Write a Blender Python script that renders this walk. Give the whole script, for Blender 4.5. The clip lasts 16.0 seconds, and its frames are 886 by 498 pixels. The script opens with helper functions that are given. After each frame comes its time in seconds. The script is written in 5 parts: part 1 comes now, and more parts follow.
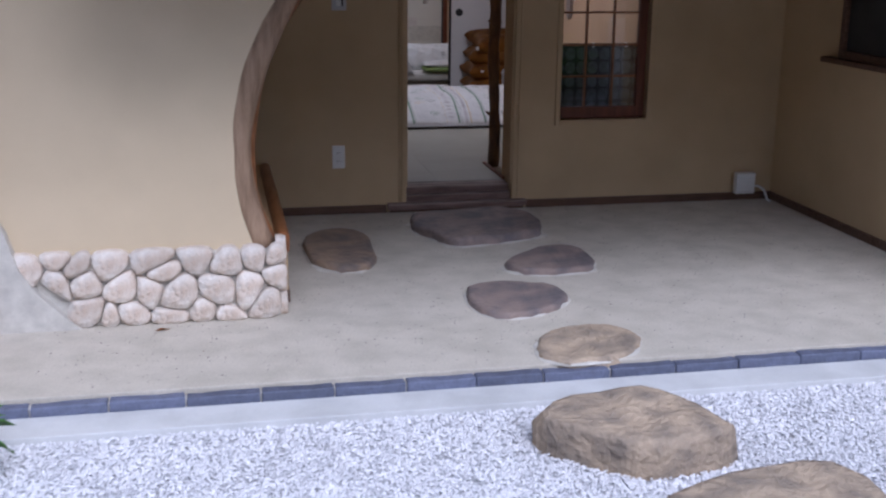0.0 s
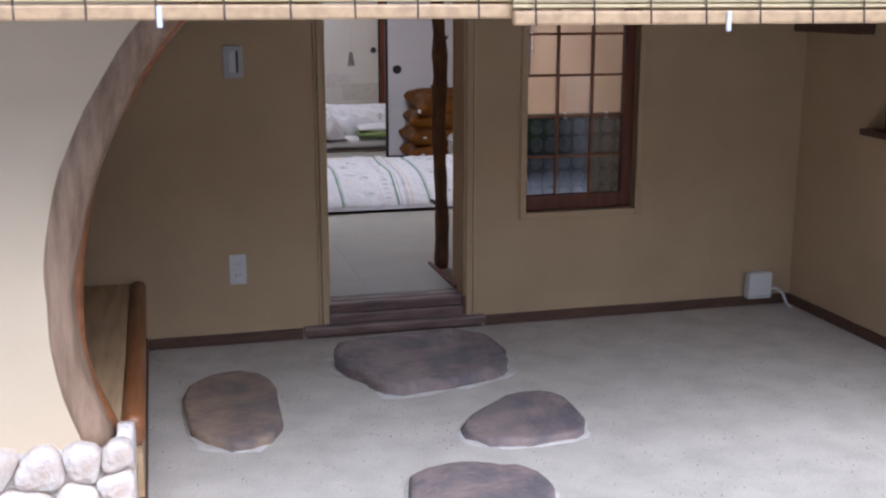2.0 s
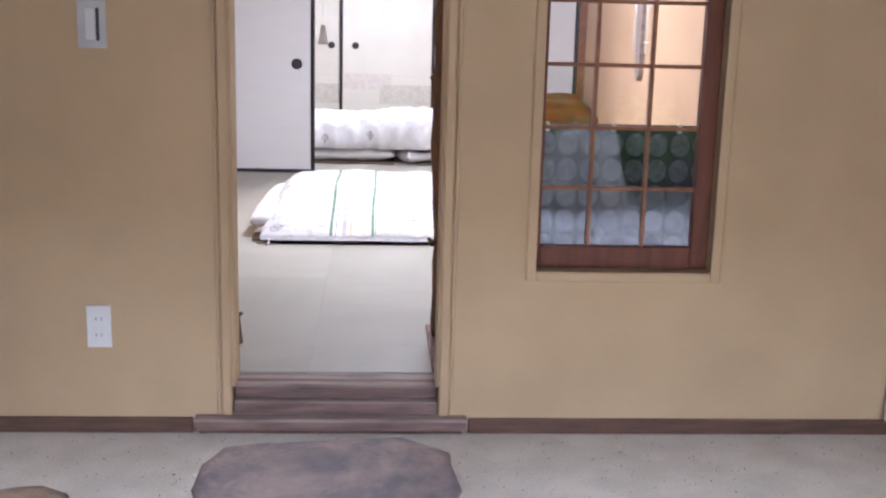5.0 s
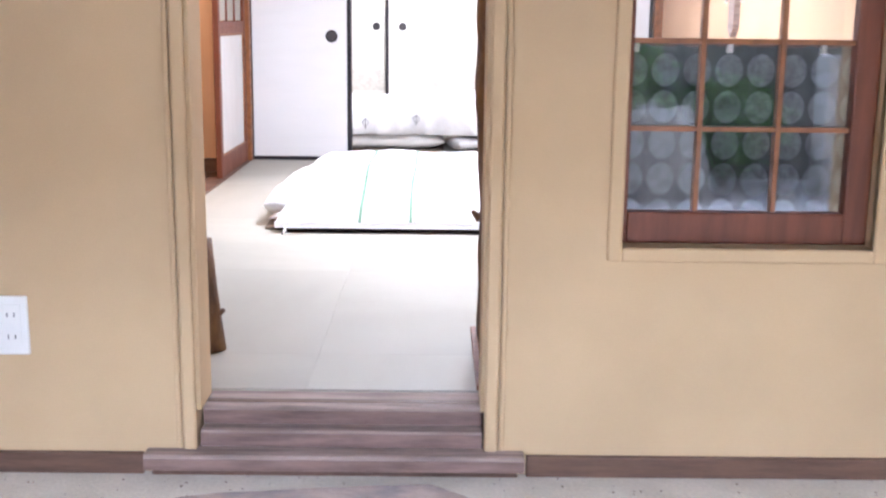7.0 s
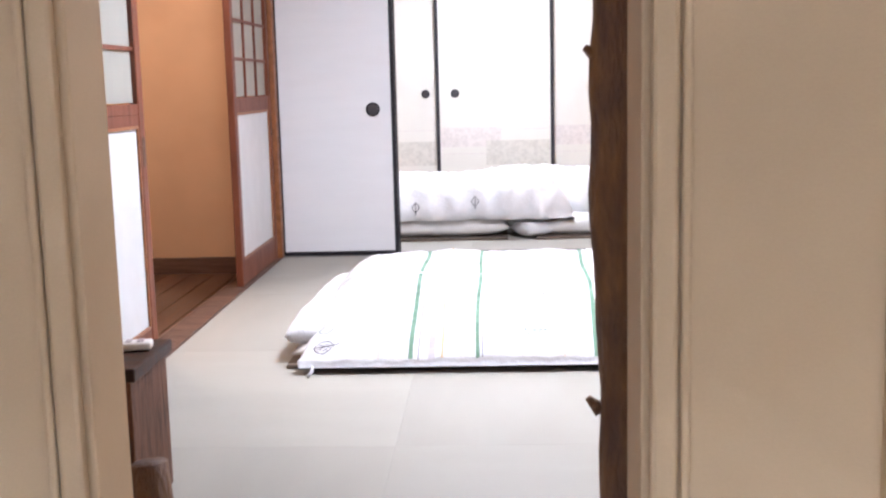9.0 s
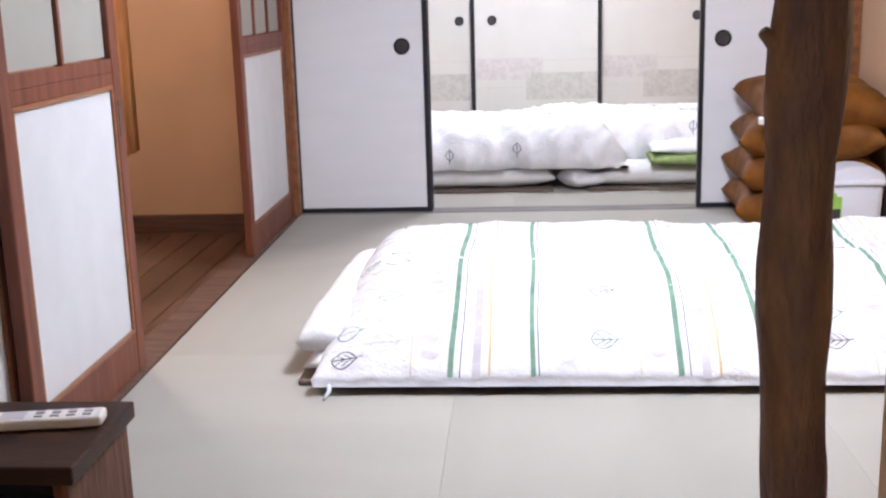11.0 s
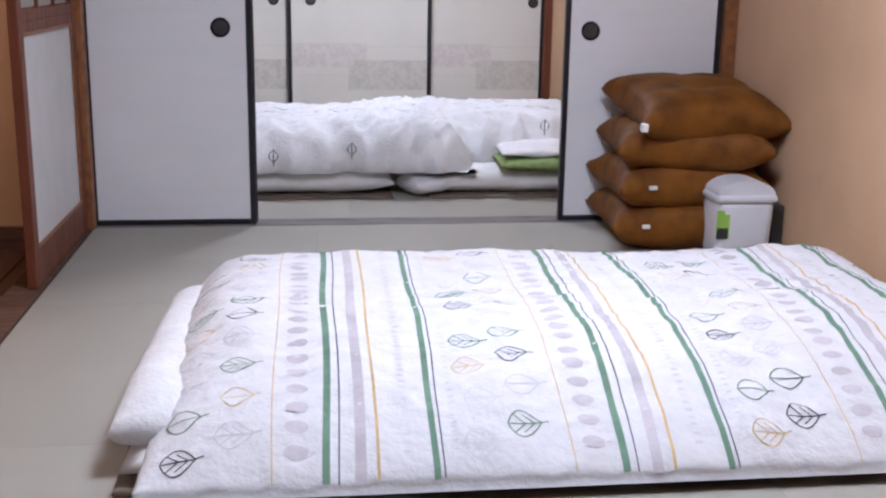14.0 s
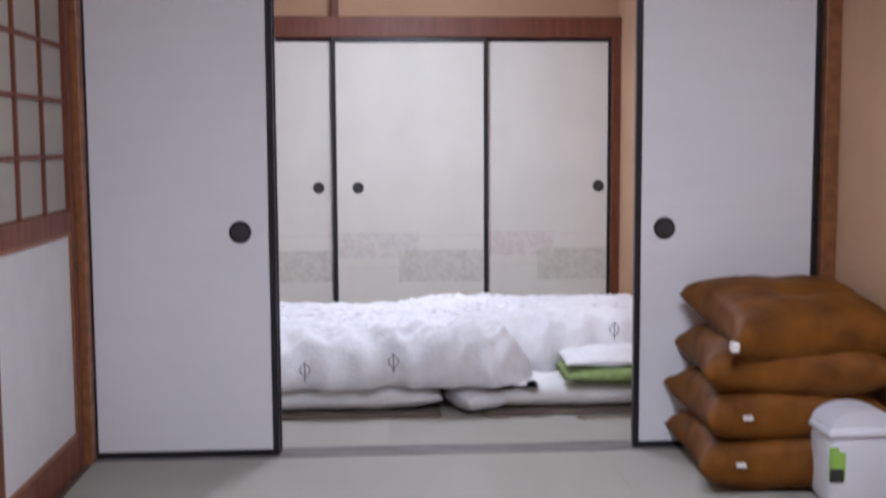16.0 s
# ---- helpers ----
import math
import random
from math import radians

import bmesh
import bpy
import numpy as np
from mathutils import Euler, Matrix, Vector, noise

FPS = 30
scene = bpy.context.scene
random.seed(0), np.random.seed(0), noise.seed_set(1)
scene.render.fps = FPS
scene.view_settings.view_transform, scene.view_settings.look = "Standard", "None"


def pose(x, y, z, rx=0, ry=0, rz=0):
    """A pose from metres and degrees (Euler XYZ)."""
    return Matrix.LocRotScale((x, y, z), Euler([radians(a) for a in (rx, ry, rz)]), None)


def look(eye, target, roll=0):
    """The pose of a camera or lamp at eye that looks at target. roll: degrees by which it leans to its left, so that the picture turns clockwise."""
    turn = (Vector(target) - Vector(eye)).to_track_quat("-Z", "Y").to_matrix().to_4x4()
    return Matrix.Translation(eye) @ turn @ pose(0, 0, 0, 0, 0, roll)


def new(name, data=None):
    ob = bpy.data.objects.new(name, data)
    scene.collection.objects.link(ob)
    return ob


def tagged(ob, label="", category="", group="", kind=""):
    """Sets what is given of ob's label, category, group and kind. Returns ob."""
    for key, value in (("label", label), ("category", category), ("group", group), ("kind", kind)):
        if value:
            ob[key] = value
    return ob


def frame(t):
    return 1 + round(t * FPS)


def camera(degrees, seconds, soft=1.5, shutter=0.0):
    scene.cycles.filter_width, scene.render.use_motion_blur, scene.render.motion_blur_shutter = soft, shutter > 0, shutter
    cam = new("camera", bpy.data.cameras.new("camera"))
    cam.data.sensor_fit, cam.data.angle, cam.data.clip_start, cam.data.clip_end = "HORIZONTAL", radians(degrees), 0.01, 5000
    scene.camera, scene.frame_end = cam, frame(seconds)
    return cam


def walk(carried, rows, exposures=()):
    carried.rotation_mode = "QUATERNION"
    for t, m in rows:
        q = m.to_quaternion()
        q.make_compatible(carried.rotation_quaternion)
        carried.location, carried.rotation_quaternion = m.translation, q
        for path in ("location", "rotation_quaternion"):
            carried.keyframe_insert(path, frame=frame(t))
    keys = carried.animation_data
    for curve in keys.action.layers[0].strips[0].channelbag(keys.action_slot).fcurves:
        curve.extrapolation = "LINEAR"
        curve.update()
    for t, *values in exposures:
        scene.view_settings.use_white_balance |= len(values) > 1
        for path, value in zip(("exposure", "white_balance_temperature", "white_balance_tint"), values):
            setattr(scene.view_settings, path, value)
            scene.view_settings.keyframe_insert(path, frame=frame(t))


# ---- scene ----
# ---- camera and walk ----
cam = camera(43.6, 16.0, soft=2.3, shutter=0.3)
PATH = [
    (0, (-1.464, -6.576, 1.579), (-1.072, -4.687, 1.053), 0.6),
    (0.5, (-1.354, -6.16, 1.564), (-0.923, -4.281, 1.029), 0.6),
    (1, (-1.204, -5.791, 1.56), (-0.817, -3.922, 0.965), 1.3),
    (1.5, (-1.158, -5.361, 1.575), (-0.666, -3.495, 1.048), -0.3),
    (2, (-1.073, -4.995, 1.569), (-0.584, -3.107, 1.124), 0.0),
    (2.5, (-0.906, -4.716, 1.555), (-0.428, -2.841, 1.05), -0.5),
    (3, (-0.669, -4.47, 1.525), (-0.194, -2.629, 0.905), -1.1),
    (3.5, (-0.389, -4.305, 1.499), (-0.021, -2.45, 0.848), 1.4),
    (4, (-0.151, -4.095, 1.476), (0.076, -2.234, 0.779), 2.8),
    (4.5, (-0.019, -3.717, 1.416), (0.095, -1.791, 0.892), 1.7),
    (4.7, (0.044, -3.59, 1.4), (0.173, -1.643, 0.959), 1.6),
    (6.8, (0.245, -2.56, 1.05), (0.255, -0.11, 0.545), 0.5),
    (11.3, (0.07, -0.457, 1.167), (-0.115, 1.961, 0.562), -1.3),
    (11.5, (0.076, -0.408, 1.161), (-0.122, 2.004, 0.53), -1.0),
    (12, (0.084, -0.351, 1.201), (-0.179, 2.054, 0.57), -1.6),
    (12.5, (0.02, -0.238, 1.135), (-0.172, 2.186, 0.552), -0.1),
    (13, (-0.01, -0.128, 1.135), (-0.06, 2.32, 0.627), -0.4),
    (13.5, (-0.091, 0.102, 1.08), (0.233, 2.531, 0.584), -5.3),
    (14, (-0.144, 0.226, 1.149), (0.164, 2.632, 0.549), 0.9),
    (14.5, (-0.116, 0.29, 1.144), (0.21, 2.692, 0.535), -1.5),
    (15, (-0.056, 0.483, 1.109), (0.224, 2.907, 0.569), -2.2),
    (15.5, (-0.006, 0.694, 1.136), (0.2, 3.137, 0.651), -1.1),
    (16, (0.0, 0.864, 1.239), (0.154, 3.349, 1.001), -0.3),
]
DOORWAY = [
    (7, pose(0.215, -2.442, 1.042, 78.35, -0.65, -0.23)),
    (7.5, pose(0.155, -2.138, 1.070, 78.87, 0.31, -0.87)),
    (8, pose(0.182, -1.935, 1.128, 81.53, -0.56, 0.95)),
    (8.5, pose(0.197, -1.640, 1.102, 82.23, -0.48, 3.07)),
    (9, pose(0.149, -1.255, 1.068, 81.48, 1.4, 2.22)),
]
walk(cam, sorted([(t, look(eye, target, roll)) for t, eye, target, roll in PATH] + DOORWAY, key=lambda row: row[0]),
     exposures=[(0, 0.64, 5400, 18), (1.5, 1.12, 5400, 17), (2.5, 1.75, 5450, 16), (3.5, 2.16, 5550, 16), (4.7, 2.80, 5450, 16), (6.8, 3.78, 5350, 14), (9.2, 3.25, 5400, 15),
                (11.3, 2.93, 5350, 14), (12.5, 2.88, 5250, 14), (14, 2.27, 5250, 16), (16, 2.24, 5250, 16)])

# ---- world and lights ----
world = bpy.data.worlds.new("world")
scene.world = world
world.use_nodes = True
sky = world.node_tree.nodes.new("ShaderNodeTexSky")
sky.sky_type, sky.sun_disc = "NISHITA", False
sky.sun_elevation, sky.sun_rotation = radians(48), radians(168.2)
haze = world.node_tree.nodes.new("ShaderNodeHueSaturation")
haze.inputs["Saturation"].default_value = 0.4
world.node_tree.links.new(sky.outputs[0], haze.inputs["Color"])
world.node_tree.links.new(haze.outputs[0], world.node_tree.nodes["Background"].inputs[0])
world.node_tree.nodes["Background"].inputs[1].default_value = 0.15


def lamp(name, kind, m, energy, colour, **more):
    data = bpy.data.lights.new(name, kind)
    data.energy, data.color = energy, colour
    for key, value in more.items():
        if key == "size":
            data.size = value
        if key == "angle":
            data.angle = value
        if key == "radius":
            data.shadow_soft_size = value
        if key == "shape":
            data.shape = value
    ob = new(name, data)
    ob.matrix_world = m
    return ob


lamp("sun", "SUN", look((2.5, -12, 14), (0, 0, 0)), 1.4, (1, 0.97, 0.93), angle=radians(42))
lamp("room_lamp", "AREA", look((0.45, 2.5, 2.2), (0.45, 2.5, 0)), 6.4, (1, 0.98, 0.95), size=0.6, shape="DISK")
lamp("back_room_lamp", "AREA", look((0.2, 5.9, 2.2), (0.2, 5.9, 0)), 2.9, (1, 0.98, 0.95), size=0.5, shape="DISK")
lamp("corridor_lamp", "POINT", look((-1.55, 3.2, 2.1), (0, 0, 0)), 7.4, (1, 0.82, 0.61), radius=0.08)

# ---- materials ----


def material(name, colour, rough=0.6, metal=0.0, spot=0.12, scale=8.0, grain=120.0, bump=0.15, second=None, stretch=(1, 1, 1), each=0.0,
             island=0.0, sheen=0.0, depth=0.01):
    """A surface with colour variation at two scales and fine relief."""
    mat = bpy.data.materials.new(name)
    mat.use_nodes = True
    nt = mat.node_tree
    node, link = nt.nodes.new, nt.links.new
    bsdf = nt.nodes["Principled BSDF"]
    bsdf.inputs["Metallic"].default_value = metal
    coord = node("ShaderNodeTexCoord")
    mapping = node("ShaderNodeMapping")
    mapping.inputs["Scale"].default_value = stretch
    link(coord.outputs["Object"], mapping.inputs[0])
    wide, fine = node("ShaderNodeTexNoise"), node("ShaderNodeTexNoise")
    for tex, size, detail in ((wide, scale, 4), (fine, grain, 2)):
        tex.inputs["Scale"].default_value = size
        tex.inputs["Detail"].default_value = detail
        link(mapping.outputs[0], tex.inputs["Vector"])
    mix = node("ShaderNodeMix")
    mix.data_type = "RGBA"
    other = second or [min(1, c * (1 - 2.2 * spot)) for c in colour]
    mix.inputs[6].default_value, mix.inputs[7].default_value = (*colour, 1), (*other, 1)
    ramp = node("ShaderNodeMapRange")
    ramp.inputs[1].default_value, ramp.inputs[2].default_value = 0.38, 0.68
    link(wide.outputs[0], ramp.inputs[0])
    link(ramp.outputs[0], mix.inputs[0])
    hsv = node("ShaderNodeHueSaturation")
    link(mix.outputs[2], hsv.inputs["Color"])
    value = node("ShaderNodeMapRange")
    value.inputs[3].default_value, value.inputs[4].default_value = 1 - spot, 1 + spot
    link(fine.outputs[0], value.inputs[0])
    last = value.outputs[0]
    for amount, kind, socket in ((each, "ShaderNodeObjectInfo", "Random"), (island, "ShaderNodeNewGeometry", "Random Per Island")):
        if amount:
            info, rng, mul = node(kind), node("ShaderNodeMapRange"), node("ShaderNodeMath")
            rng.inputs[3].default_value, rng.inputs[4].default_value = 1 - amount, 1 + amount
            link(info.outputs[socket], rng.inputs[0])
            mul.operation = "MULTIPLY"
            link(last, mul.inputs[0])
            link(rng.outputs[0], mul.inputs[1])
            last = mul.outputs[0]
    link(last, hsv.inputs["Value"])
    link(hsv.outputs[0], bsdf.inputs["Base Color"])
    rr = node("ShaderNodeMapRange")
    rr.inputs[3].default_value, rr.inputs[4].default_value = max(0, rough - 0.12), min(1, rough + 0.12)
    link(wide.outputs[0], rr.inputs[0])
    link(rr.outputs[0], bsdf.inputs["Roughness"])
    if sheen:
        bsdf.inputs["Sheen Weight"].default_value = sheen
    if bump:
        add = node("ShaderNodeMath")
        add.operation = "ADD"
        link(wide.outputs[0], add.inputs[0])
        link(fine.outputs[0], add.inputs[1])
        bn = node("ShaderNodeBump")
        bn.inputs["Strength"].default_value, bn.inputs["Distance"].default_value = bump, depth
        link(add.outputs[0], bn.inputs["Height"])
        link(bn.outputs[0], bsdf.inputs["Normal"])
    return mat


def glass(name, rough=0.0, colour=(1, 1, 1)):
    """A thin pane: clear with a real reflection."""
    mat = bpy.data.materials.new(name)
    mat.use_nodes = True
    nt = mat.node_tree
    nt.nodes.remove(nt.nodes["Principled BSDF"])
    clear, gloss, mix, fres = (nt.nodes.new(k) for k in ("ShaderNodeBsdfTransparent", "ShaderNodeBsdfGlossy", "ShaderNodeMixShader", "ShaderNodeFresnel"))
    clear.inputs[0].default_value = (*colour, 1)
    gloss.inputs["Roughness"].default_value = rough
    fres.inputs[0].default_value = 1.8
    nt.links.new(fres.outputs[0], mix.inputs[0])
    nt.links.new(clear.outputs[0], mix.inputs[1])
    nt.links.new(gloss.outputs[0], mix.inputs[2])
    nt.links.new(mix.outputs[0], nt.nodes["Material Output"].inputs[0])
    return mat


def paper(name, colour, through_light):
    """Frosted, lit from both sides."""
    mat = material(name, colour, 0.6, spot=0.03, bump=0.05)
    bsdf = mat.node_tree.nodes["Principled BSDF"]
    mat.node_tree.nodes.new("ShaderNodeBsdfTranslucent")
    trans = [n for n in mat.node_tree.nodes if n.bl_idname == "ShaderNodeBsdfTranslucent"][0]
    trans.inputs[0].default_value = (*colour, 1)
    mix = mat.node_tree.nodes.new("ShaderNodeMixShader")
    mix.inputs[0].default_value = through_light
    mat.node_tree.links.new(bsdf.outputs[0], mix.inputs[1])
    mat.node_tree.links.new(trans.outputs[0], mix.inputs[2])
    mat.node_tree.links.new(mix.outputs[0], mat.node_tree.nodes["Material Output"].inputs[0])
    return mat


M_PLASTER = material("ochre_plaster", (0.555, 0.405, 0.232), 0.85, spot=0.05, scale=2.5, grain=260, bump=0.12, depth=0.003)
M_PLASTER_PALE = material("pale_plaster", (0.62, 0.50, 0.34), 0.85, spot=0.04, scale=2.5, grain=260, bump=0.12, depth=0.003)
M_ROOM_WALL = material("tan_room_wall", (0.61, 0.395, 0.235), 0.85, spot=0.04, scale=3, grain=300, bump=0.1, depth=0.003)
M_EARTH = material("earthen_floor", (0.55, 0.50, 0.425), 0.9, spot=0.2, scale=6, grain=110, bump=0.45, depth=0.004, second=(0.46, 0.42, 0.35))
M_MORTAR = material("pale_mortar", (0.62, 0.585, 0.53), 0.9, spot=0.1, scale=14, grain=160, bump=0.5, depth=0.006)
M_CONCRETE = material("pale_concrete", (0.62, 0.62, 0.62), 0.85, spot=0.08, scale=5, grain=120, bump=0.25, depth=0.004)
M_RUBBLE = material("rubble_stone", (0.72, 0.66, 0.60), 0.9, spot=0.14, scale=13, grain=60, bump=0.8, depth=0.012, second=(0.56, 0.44, 0.35), each=0.12)
M_STONE_RED = material("reddish_stone", (0.27, 0.205, 0.18), 0.8, spot=0.22, scale=8, grain=34, bump=0.7, depth=0.014, second=(0.14, 0.12, 0.125))
M_STONE_BROWN = material("brown_stone", (0.31, 0.22, 0.155), 0.8, spot=0.22, scale=8, grain=34, bump=0.7, depth=0.014, second=(0.17, 0.135, 0.12))
M_RISER = material("red_grey_riser", (0.23, 0.145, 0.12), 0.7, spot=0.2, scale=6, grain=60, bump=0.2, stretch=(1, 9, 9), depth=0.003)
M_STONE_TAN = material("tan_stone", (0.46, 0.355, 0.255), 0.85, spot=0.22, scale=9, grain=34, bump=0.8, depth=0.02, second=(0.24, 0.195, 0.155))
M_SLATE = material("blue_grey_slate", (0.13, 0.145, 0.22), 0.6, spot=0.22, scale=20, grain=90, bump=0.5, depth=0.008, second=(0.09, 0.10, 0.15), each=0.25)
M_GRAVEL = material("white_gravel", (0.80, 0.79, 0.82), 0.85, spot=0.06, scale=9, grain=300, bump=0.1, island=0.13)
M_GRAVEL_BED = material("gravel_bed", (0.66, 0.66, 0.69), 0.95, spot=0.25, scale=60, grain=200, bump=0.8, depth=0.01)
M_WOOD_DARK = material("dark_wood", (0.13, 0.068, 0.042), 0.55, spot=0.2, scale=6, grain=60, bump=0.3, stretch=(1, 9, 9), depth=0.003)
M_WOOD_GREY = material("weathered_wood", (0.34, 0.255, 0.22), 0.75, spot=0.2, scale=5, grain=60, bump=0.35, stretch=(1, 10, 10), depth=0.004)
M_WOOD_RED = material("red_brown_wood", (0.17, 0.047, 0.019), 0.5, spot=0.15, scale=5, grain=50, bump=0.15, stretch=(8, 8, 0.8), depth=0.002)
M_WOOD_ORANGE = material("orange_brown_wood", (0.28, 0.11, 0.04), 0.4, spot=0.15, scale=5, grain=50, bump=0.15, stretch=(6, 0.8, 6), depth=0.002)
M_WOOD_PALE = material("pale_wood", (0.55, 0.37, 0.2), 0.5, spot=0.12, scale=4, grain=60, bump=0.15, stretch=(8, 0.8, 8), depth=0.002)
M_LOG = material("bent_log_wood", (0.34, 0.225, 0.145), 0.7, spot=0.2, scale=6, grain=60, bump=0.5, stretch=(6, 6, 0.7), depth=0.006, second=(0.20, 0.125, 0.075))
M_BARK = material("dark_bark", (0.085, 0.04, 0.022), 0.6, spot=0.25, scale=14, grain=60, bump=0.6, stretch=(2, 2, 0.6), depth=0.01, second=(0.19, 0.09, 0.03))
M_TRACK = material("worn_grey_track", (0.20, 0.18, 0.17), 0.6, spot=0.2, scale=5, grain=60, bump=0.2, stretch=(1, 10, 10), depth=0.002)
M_CABINET = material("dark_cabinet_wood", (0.024, 0.011, 0.007), 0.5, spot=0.25, scale=6, grain=50, bump=0.2, stretch=(1, 8, 8), depth=0.002, second=(0.06, 0.025, 0.012))
M_CABINET_SIDE = material("grained_cabinet_wood", (0.13, 0.05, 0.022), 0.5, spot=0.3, scale=9, grain=50, bump=0.3, stretch=(8, 8, 1), depth=0.003, second=(0.05, 0.02, 0.01))
for cabinet_wood in (M_CABINET, M_CABINET_SIDE):
    cabinet_wood.node_tree.nodes["Principled BSDF"].inputs["Specular IOR Level"].default_value = 0.2
M_FLOORBOARD = material("corridor_board", (0.085, 0.04, 0.024), 0.33, spot=0.3, scale=7, grain=40, bump=0.2, stretch=(9, 0.9, 9), depth=0.003, each=0.3, second=(0.20, 0.11, 0.065))
M_TATAMI = material("tatami_weave", (0.345, 0.325, 0.275), 0.6, spot=0.03, scale=2, grain=420, bump=0.3, stretch=(0.5, 1.6, 1), each=0.06, depth=0.002)
M_FUSUMA = material("fusuma_paper", (0.74, 0.73, 0.74), 0.75, spot=0.012, scale=3, grain=400, bump=0.06, stretch=(1, 1, 6), depth=0.001)
M_FUSUMA_BACK = material("cream_fusuma_paper", (0.72, 0.70, 0.64), 0.75, spot=0.03, scale=3, grain=300, bump=0.05, depth=0.001)
M_PRINT_PINK = material("faded_pink_print", (0.70, 0.655, 0.62), 0.8, spot=0.06, scale=40, grain=200, bump=0)
M_PRINT_SAGE = material("faded_sage_print", (0.64, 0.62, 0.56), 0.8, spot=0.07, scale=40, grain=200, bump=0)
M_BLACK = material("black_lacquer", (0.012, 0.011, 0.016), 0.35, spot=0.1, bump=0.03)
M_HIKITE = material("dark_metal", (0.07, 0.065, 0.07), 0.45, 0.6, spot=0.15, bump=0.1)
M_PANEL = paper("frosted_panel", (0.82, 0.84, 0.86), 0.35)
M_GLASS = glass("window_glass")
M_TEXTURED = paper("textured_pane", (0.52, 0.52, 0.47), 0.4)
M_WHITE = material("white_plastic", (0.78, 0.77, 0.74), 0.4, spot=0.03, bump=0.02)
M_BIN = material("bin_plastic", (0.70, 0.71, 0.76), 0.4, spot=0.03, bump=0.02)
M_GREEN = material("green_label", (0.30, 0.52, 0.08), 0.5, spot=0.06, bump=0.02)
M_SLOT = material("dark_slot", (0.03, 0.03, 0.03), 0.6, spot=0.05, bump=0)
M_CLOTH = material("white_cotton", (0.70, 0.69, 0.705), 0.9, spot=0.03, scale=18, grain=45, bump=0.35, depth=0.012)
M_CLOTH_WRINKLED = material("wrinkled_cotton", (0.74, 0.735, 0.745), 0.9, spot=0.04, scale=20, grain=60, bump=0.4, depth=0.008, second=(0.69, 0.69, 0.70))
M_MATTRESS = material("off_white_mattress", (0.70, 0.68, 0.66), 0.9, spot=0.05, scale=12, grain=400, bump=0.25, depth=0.005)
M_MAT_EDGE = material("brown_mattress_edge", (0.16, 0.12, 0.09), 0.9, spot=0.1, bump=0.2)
M_BLANKET = material("green_blanket", (0.27, 0.36, 0.12), 0.95, spot=0.1, scale=30, grain=300, bump=0.4)
M_ZABUTON = material("brown_satin", (0.19, 0.068, 0.005), 0.62, spot=0.14, scale=8, grain=30, bump=0.2, depth=0.006, second=(0.095, 0.032, 0.003))
M_ZABUTON.node_tree.nodes["Principled BSDF"].inputs["Specular IOR Level"].default_value = 0.22
M_P_GREEN = material("print_green", (0.165, 0.275, 0.19), 0.9, spot=0.12, bump=0)
M_P_GREY = material("print_grey", (0.58, 0.54, 0.57), 0.9, spot=0.1, bump=0)
M_P_PALE = material("print_pale_grey", (0.66, 0.64, 0.67), 0.9, spot=0.08, bump=0)
M_P_DARK = material("print_dark", (0.09, 0.10, 0.12), 0.9, spot=0.1, bump=0)
M_P_ORANGE = material("print_ochre", (0.66, 0.47, 0.22), 0.9, spot=0.1, bump=0)
M_BAMBOO = material("bamboo_slat", (0.58, 0.47, 0.27), 0.5, spot=0.12, scale=10, grain=60, bump=0.1, each=0.15)
M_CORD = material("dark_cord", (0.10, 0.07, 0.055), 0.9, spot=0.1, bump=0)
M_CURTAIN = material("orange_curtain", (0.72, 0.36, 0.12), 0.9, spot=0.06, scale=10, grain=300, bump=0.2)
M_LACE = material("grey_cafe_curtain", (0.045, 0.055, 0.055), 0.95, spot=0.15, scale=40, grain=300, bump=0.2)
M_LACE_DISC = material("pale_curtain_disc", (0.17, 0.19, 0.20), 0.95, spot=0.2, scale=60, grain=300, bump=0.2)
M_LEAF = material("green_leaf", (0.11, 0.25, 0.05), 0.5, spot=0.2, scale=30, grain=80, bump=0.2, each=0.2)
M_ROCK = material("white_rock", (0.62, 0.61, 0.58), 0.9, spot=0.2, scale=7, grain=60, bump=0.9, depth=0.03)
M_GARDEN_WALL = material("grey_garden_wall", (0.22, 0.22, 0.21), 0.95, spot=0.2, scale=4, grain=60, bump=0.4)
M_CEILING = material("dark_ceiling_board", (0.14, 0.09, 0.055), 0.7, spot=0.15, scale=5, grain=50, bump=0.2, stretch=(8, 0.8, 8))
M_ROOF = material("grey_roof", (0.10, 0.10, 0.11), 0.7, spot=0.15, bump=0.2)
M_LAMP = bpy.data.materials.new("lamp_diffuser")
M_LAMP.use_nodes = True
M_LAMP.node_tree.nodes["Principled BSDF"].inputs["Emission Color"].default_value = (1, 0.96, 0.9, 1)
M_LAMP.node_tree.nodes["Principled BSDF"].inputs["Emission Strength"].default_value = 4.0

# ---- mesh helpers ----
T = 0.15  # tatami height


def mesh_object(name, bm, mat, smooth=False):
    data = bpy.data.meshes.new(name)
    bm.normal_update()
    bm.to_mesh(data)
    bm.free()
    data.materials.append(mat)
    if smooth:
        data.polygons.foreach_set("use_smooth", [True] * len(data.polygons))
    return new(name, data)


def part(name, bm, mat, parent, label="", smooth=False):
    ob = mesh_object(name, bm, mat, smooth)
    ob.parent = parent
    return tagged(ob, label)


def thing(name, place, label, category, group="", turn=0.0):
    ob = new(name)
    ob.empty_display_size = 0.1
    ob.matrix_basis = pose(*place, 0, 0, turn)
    return tagged(ob, label, category, group)


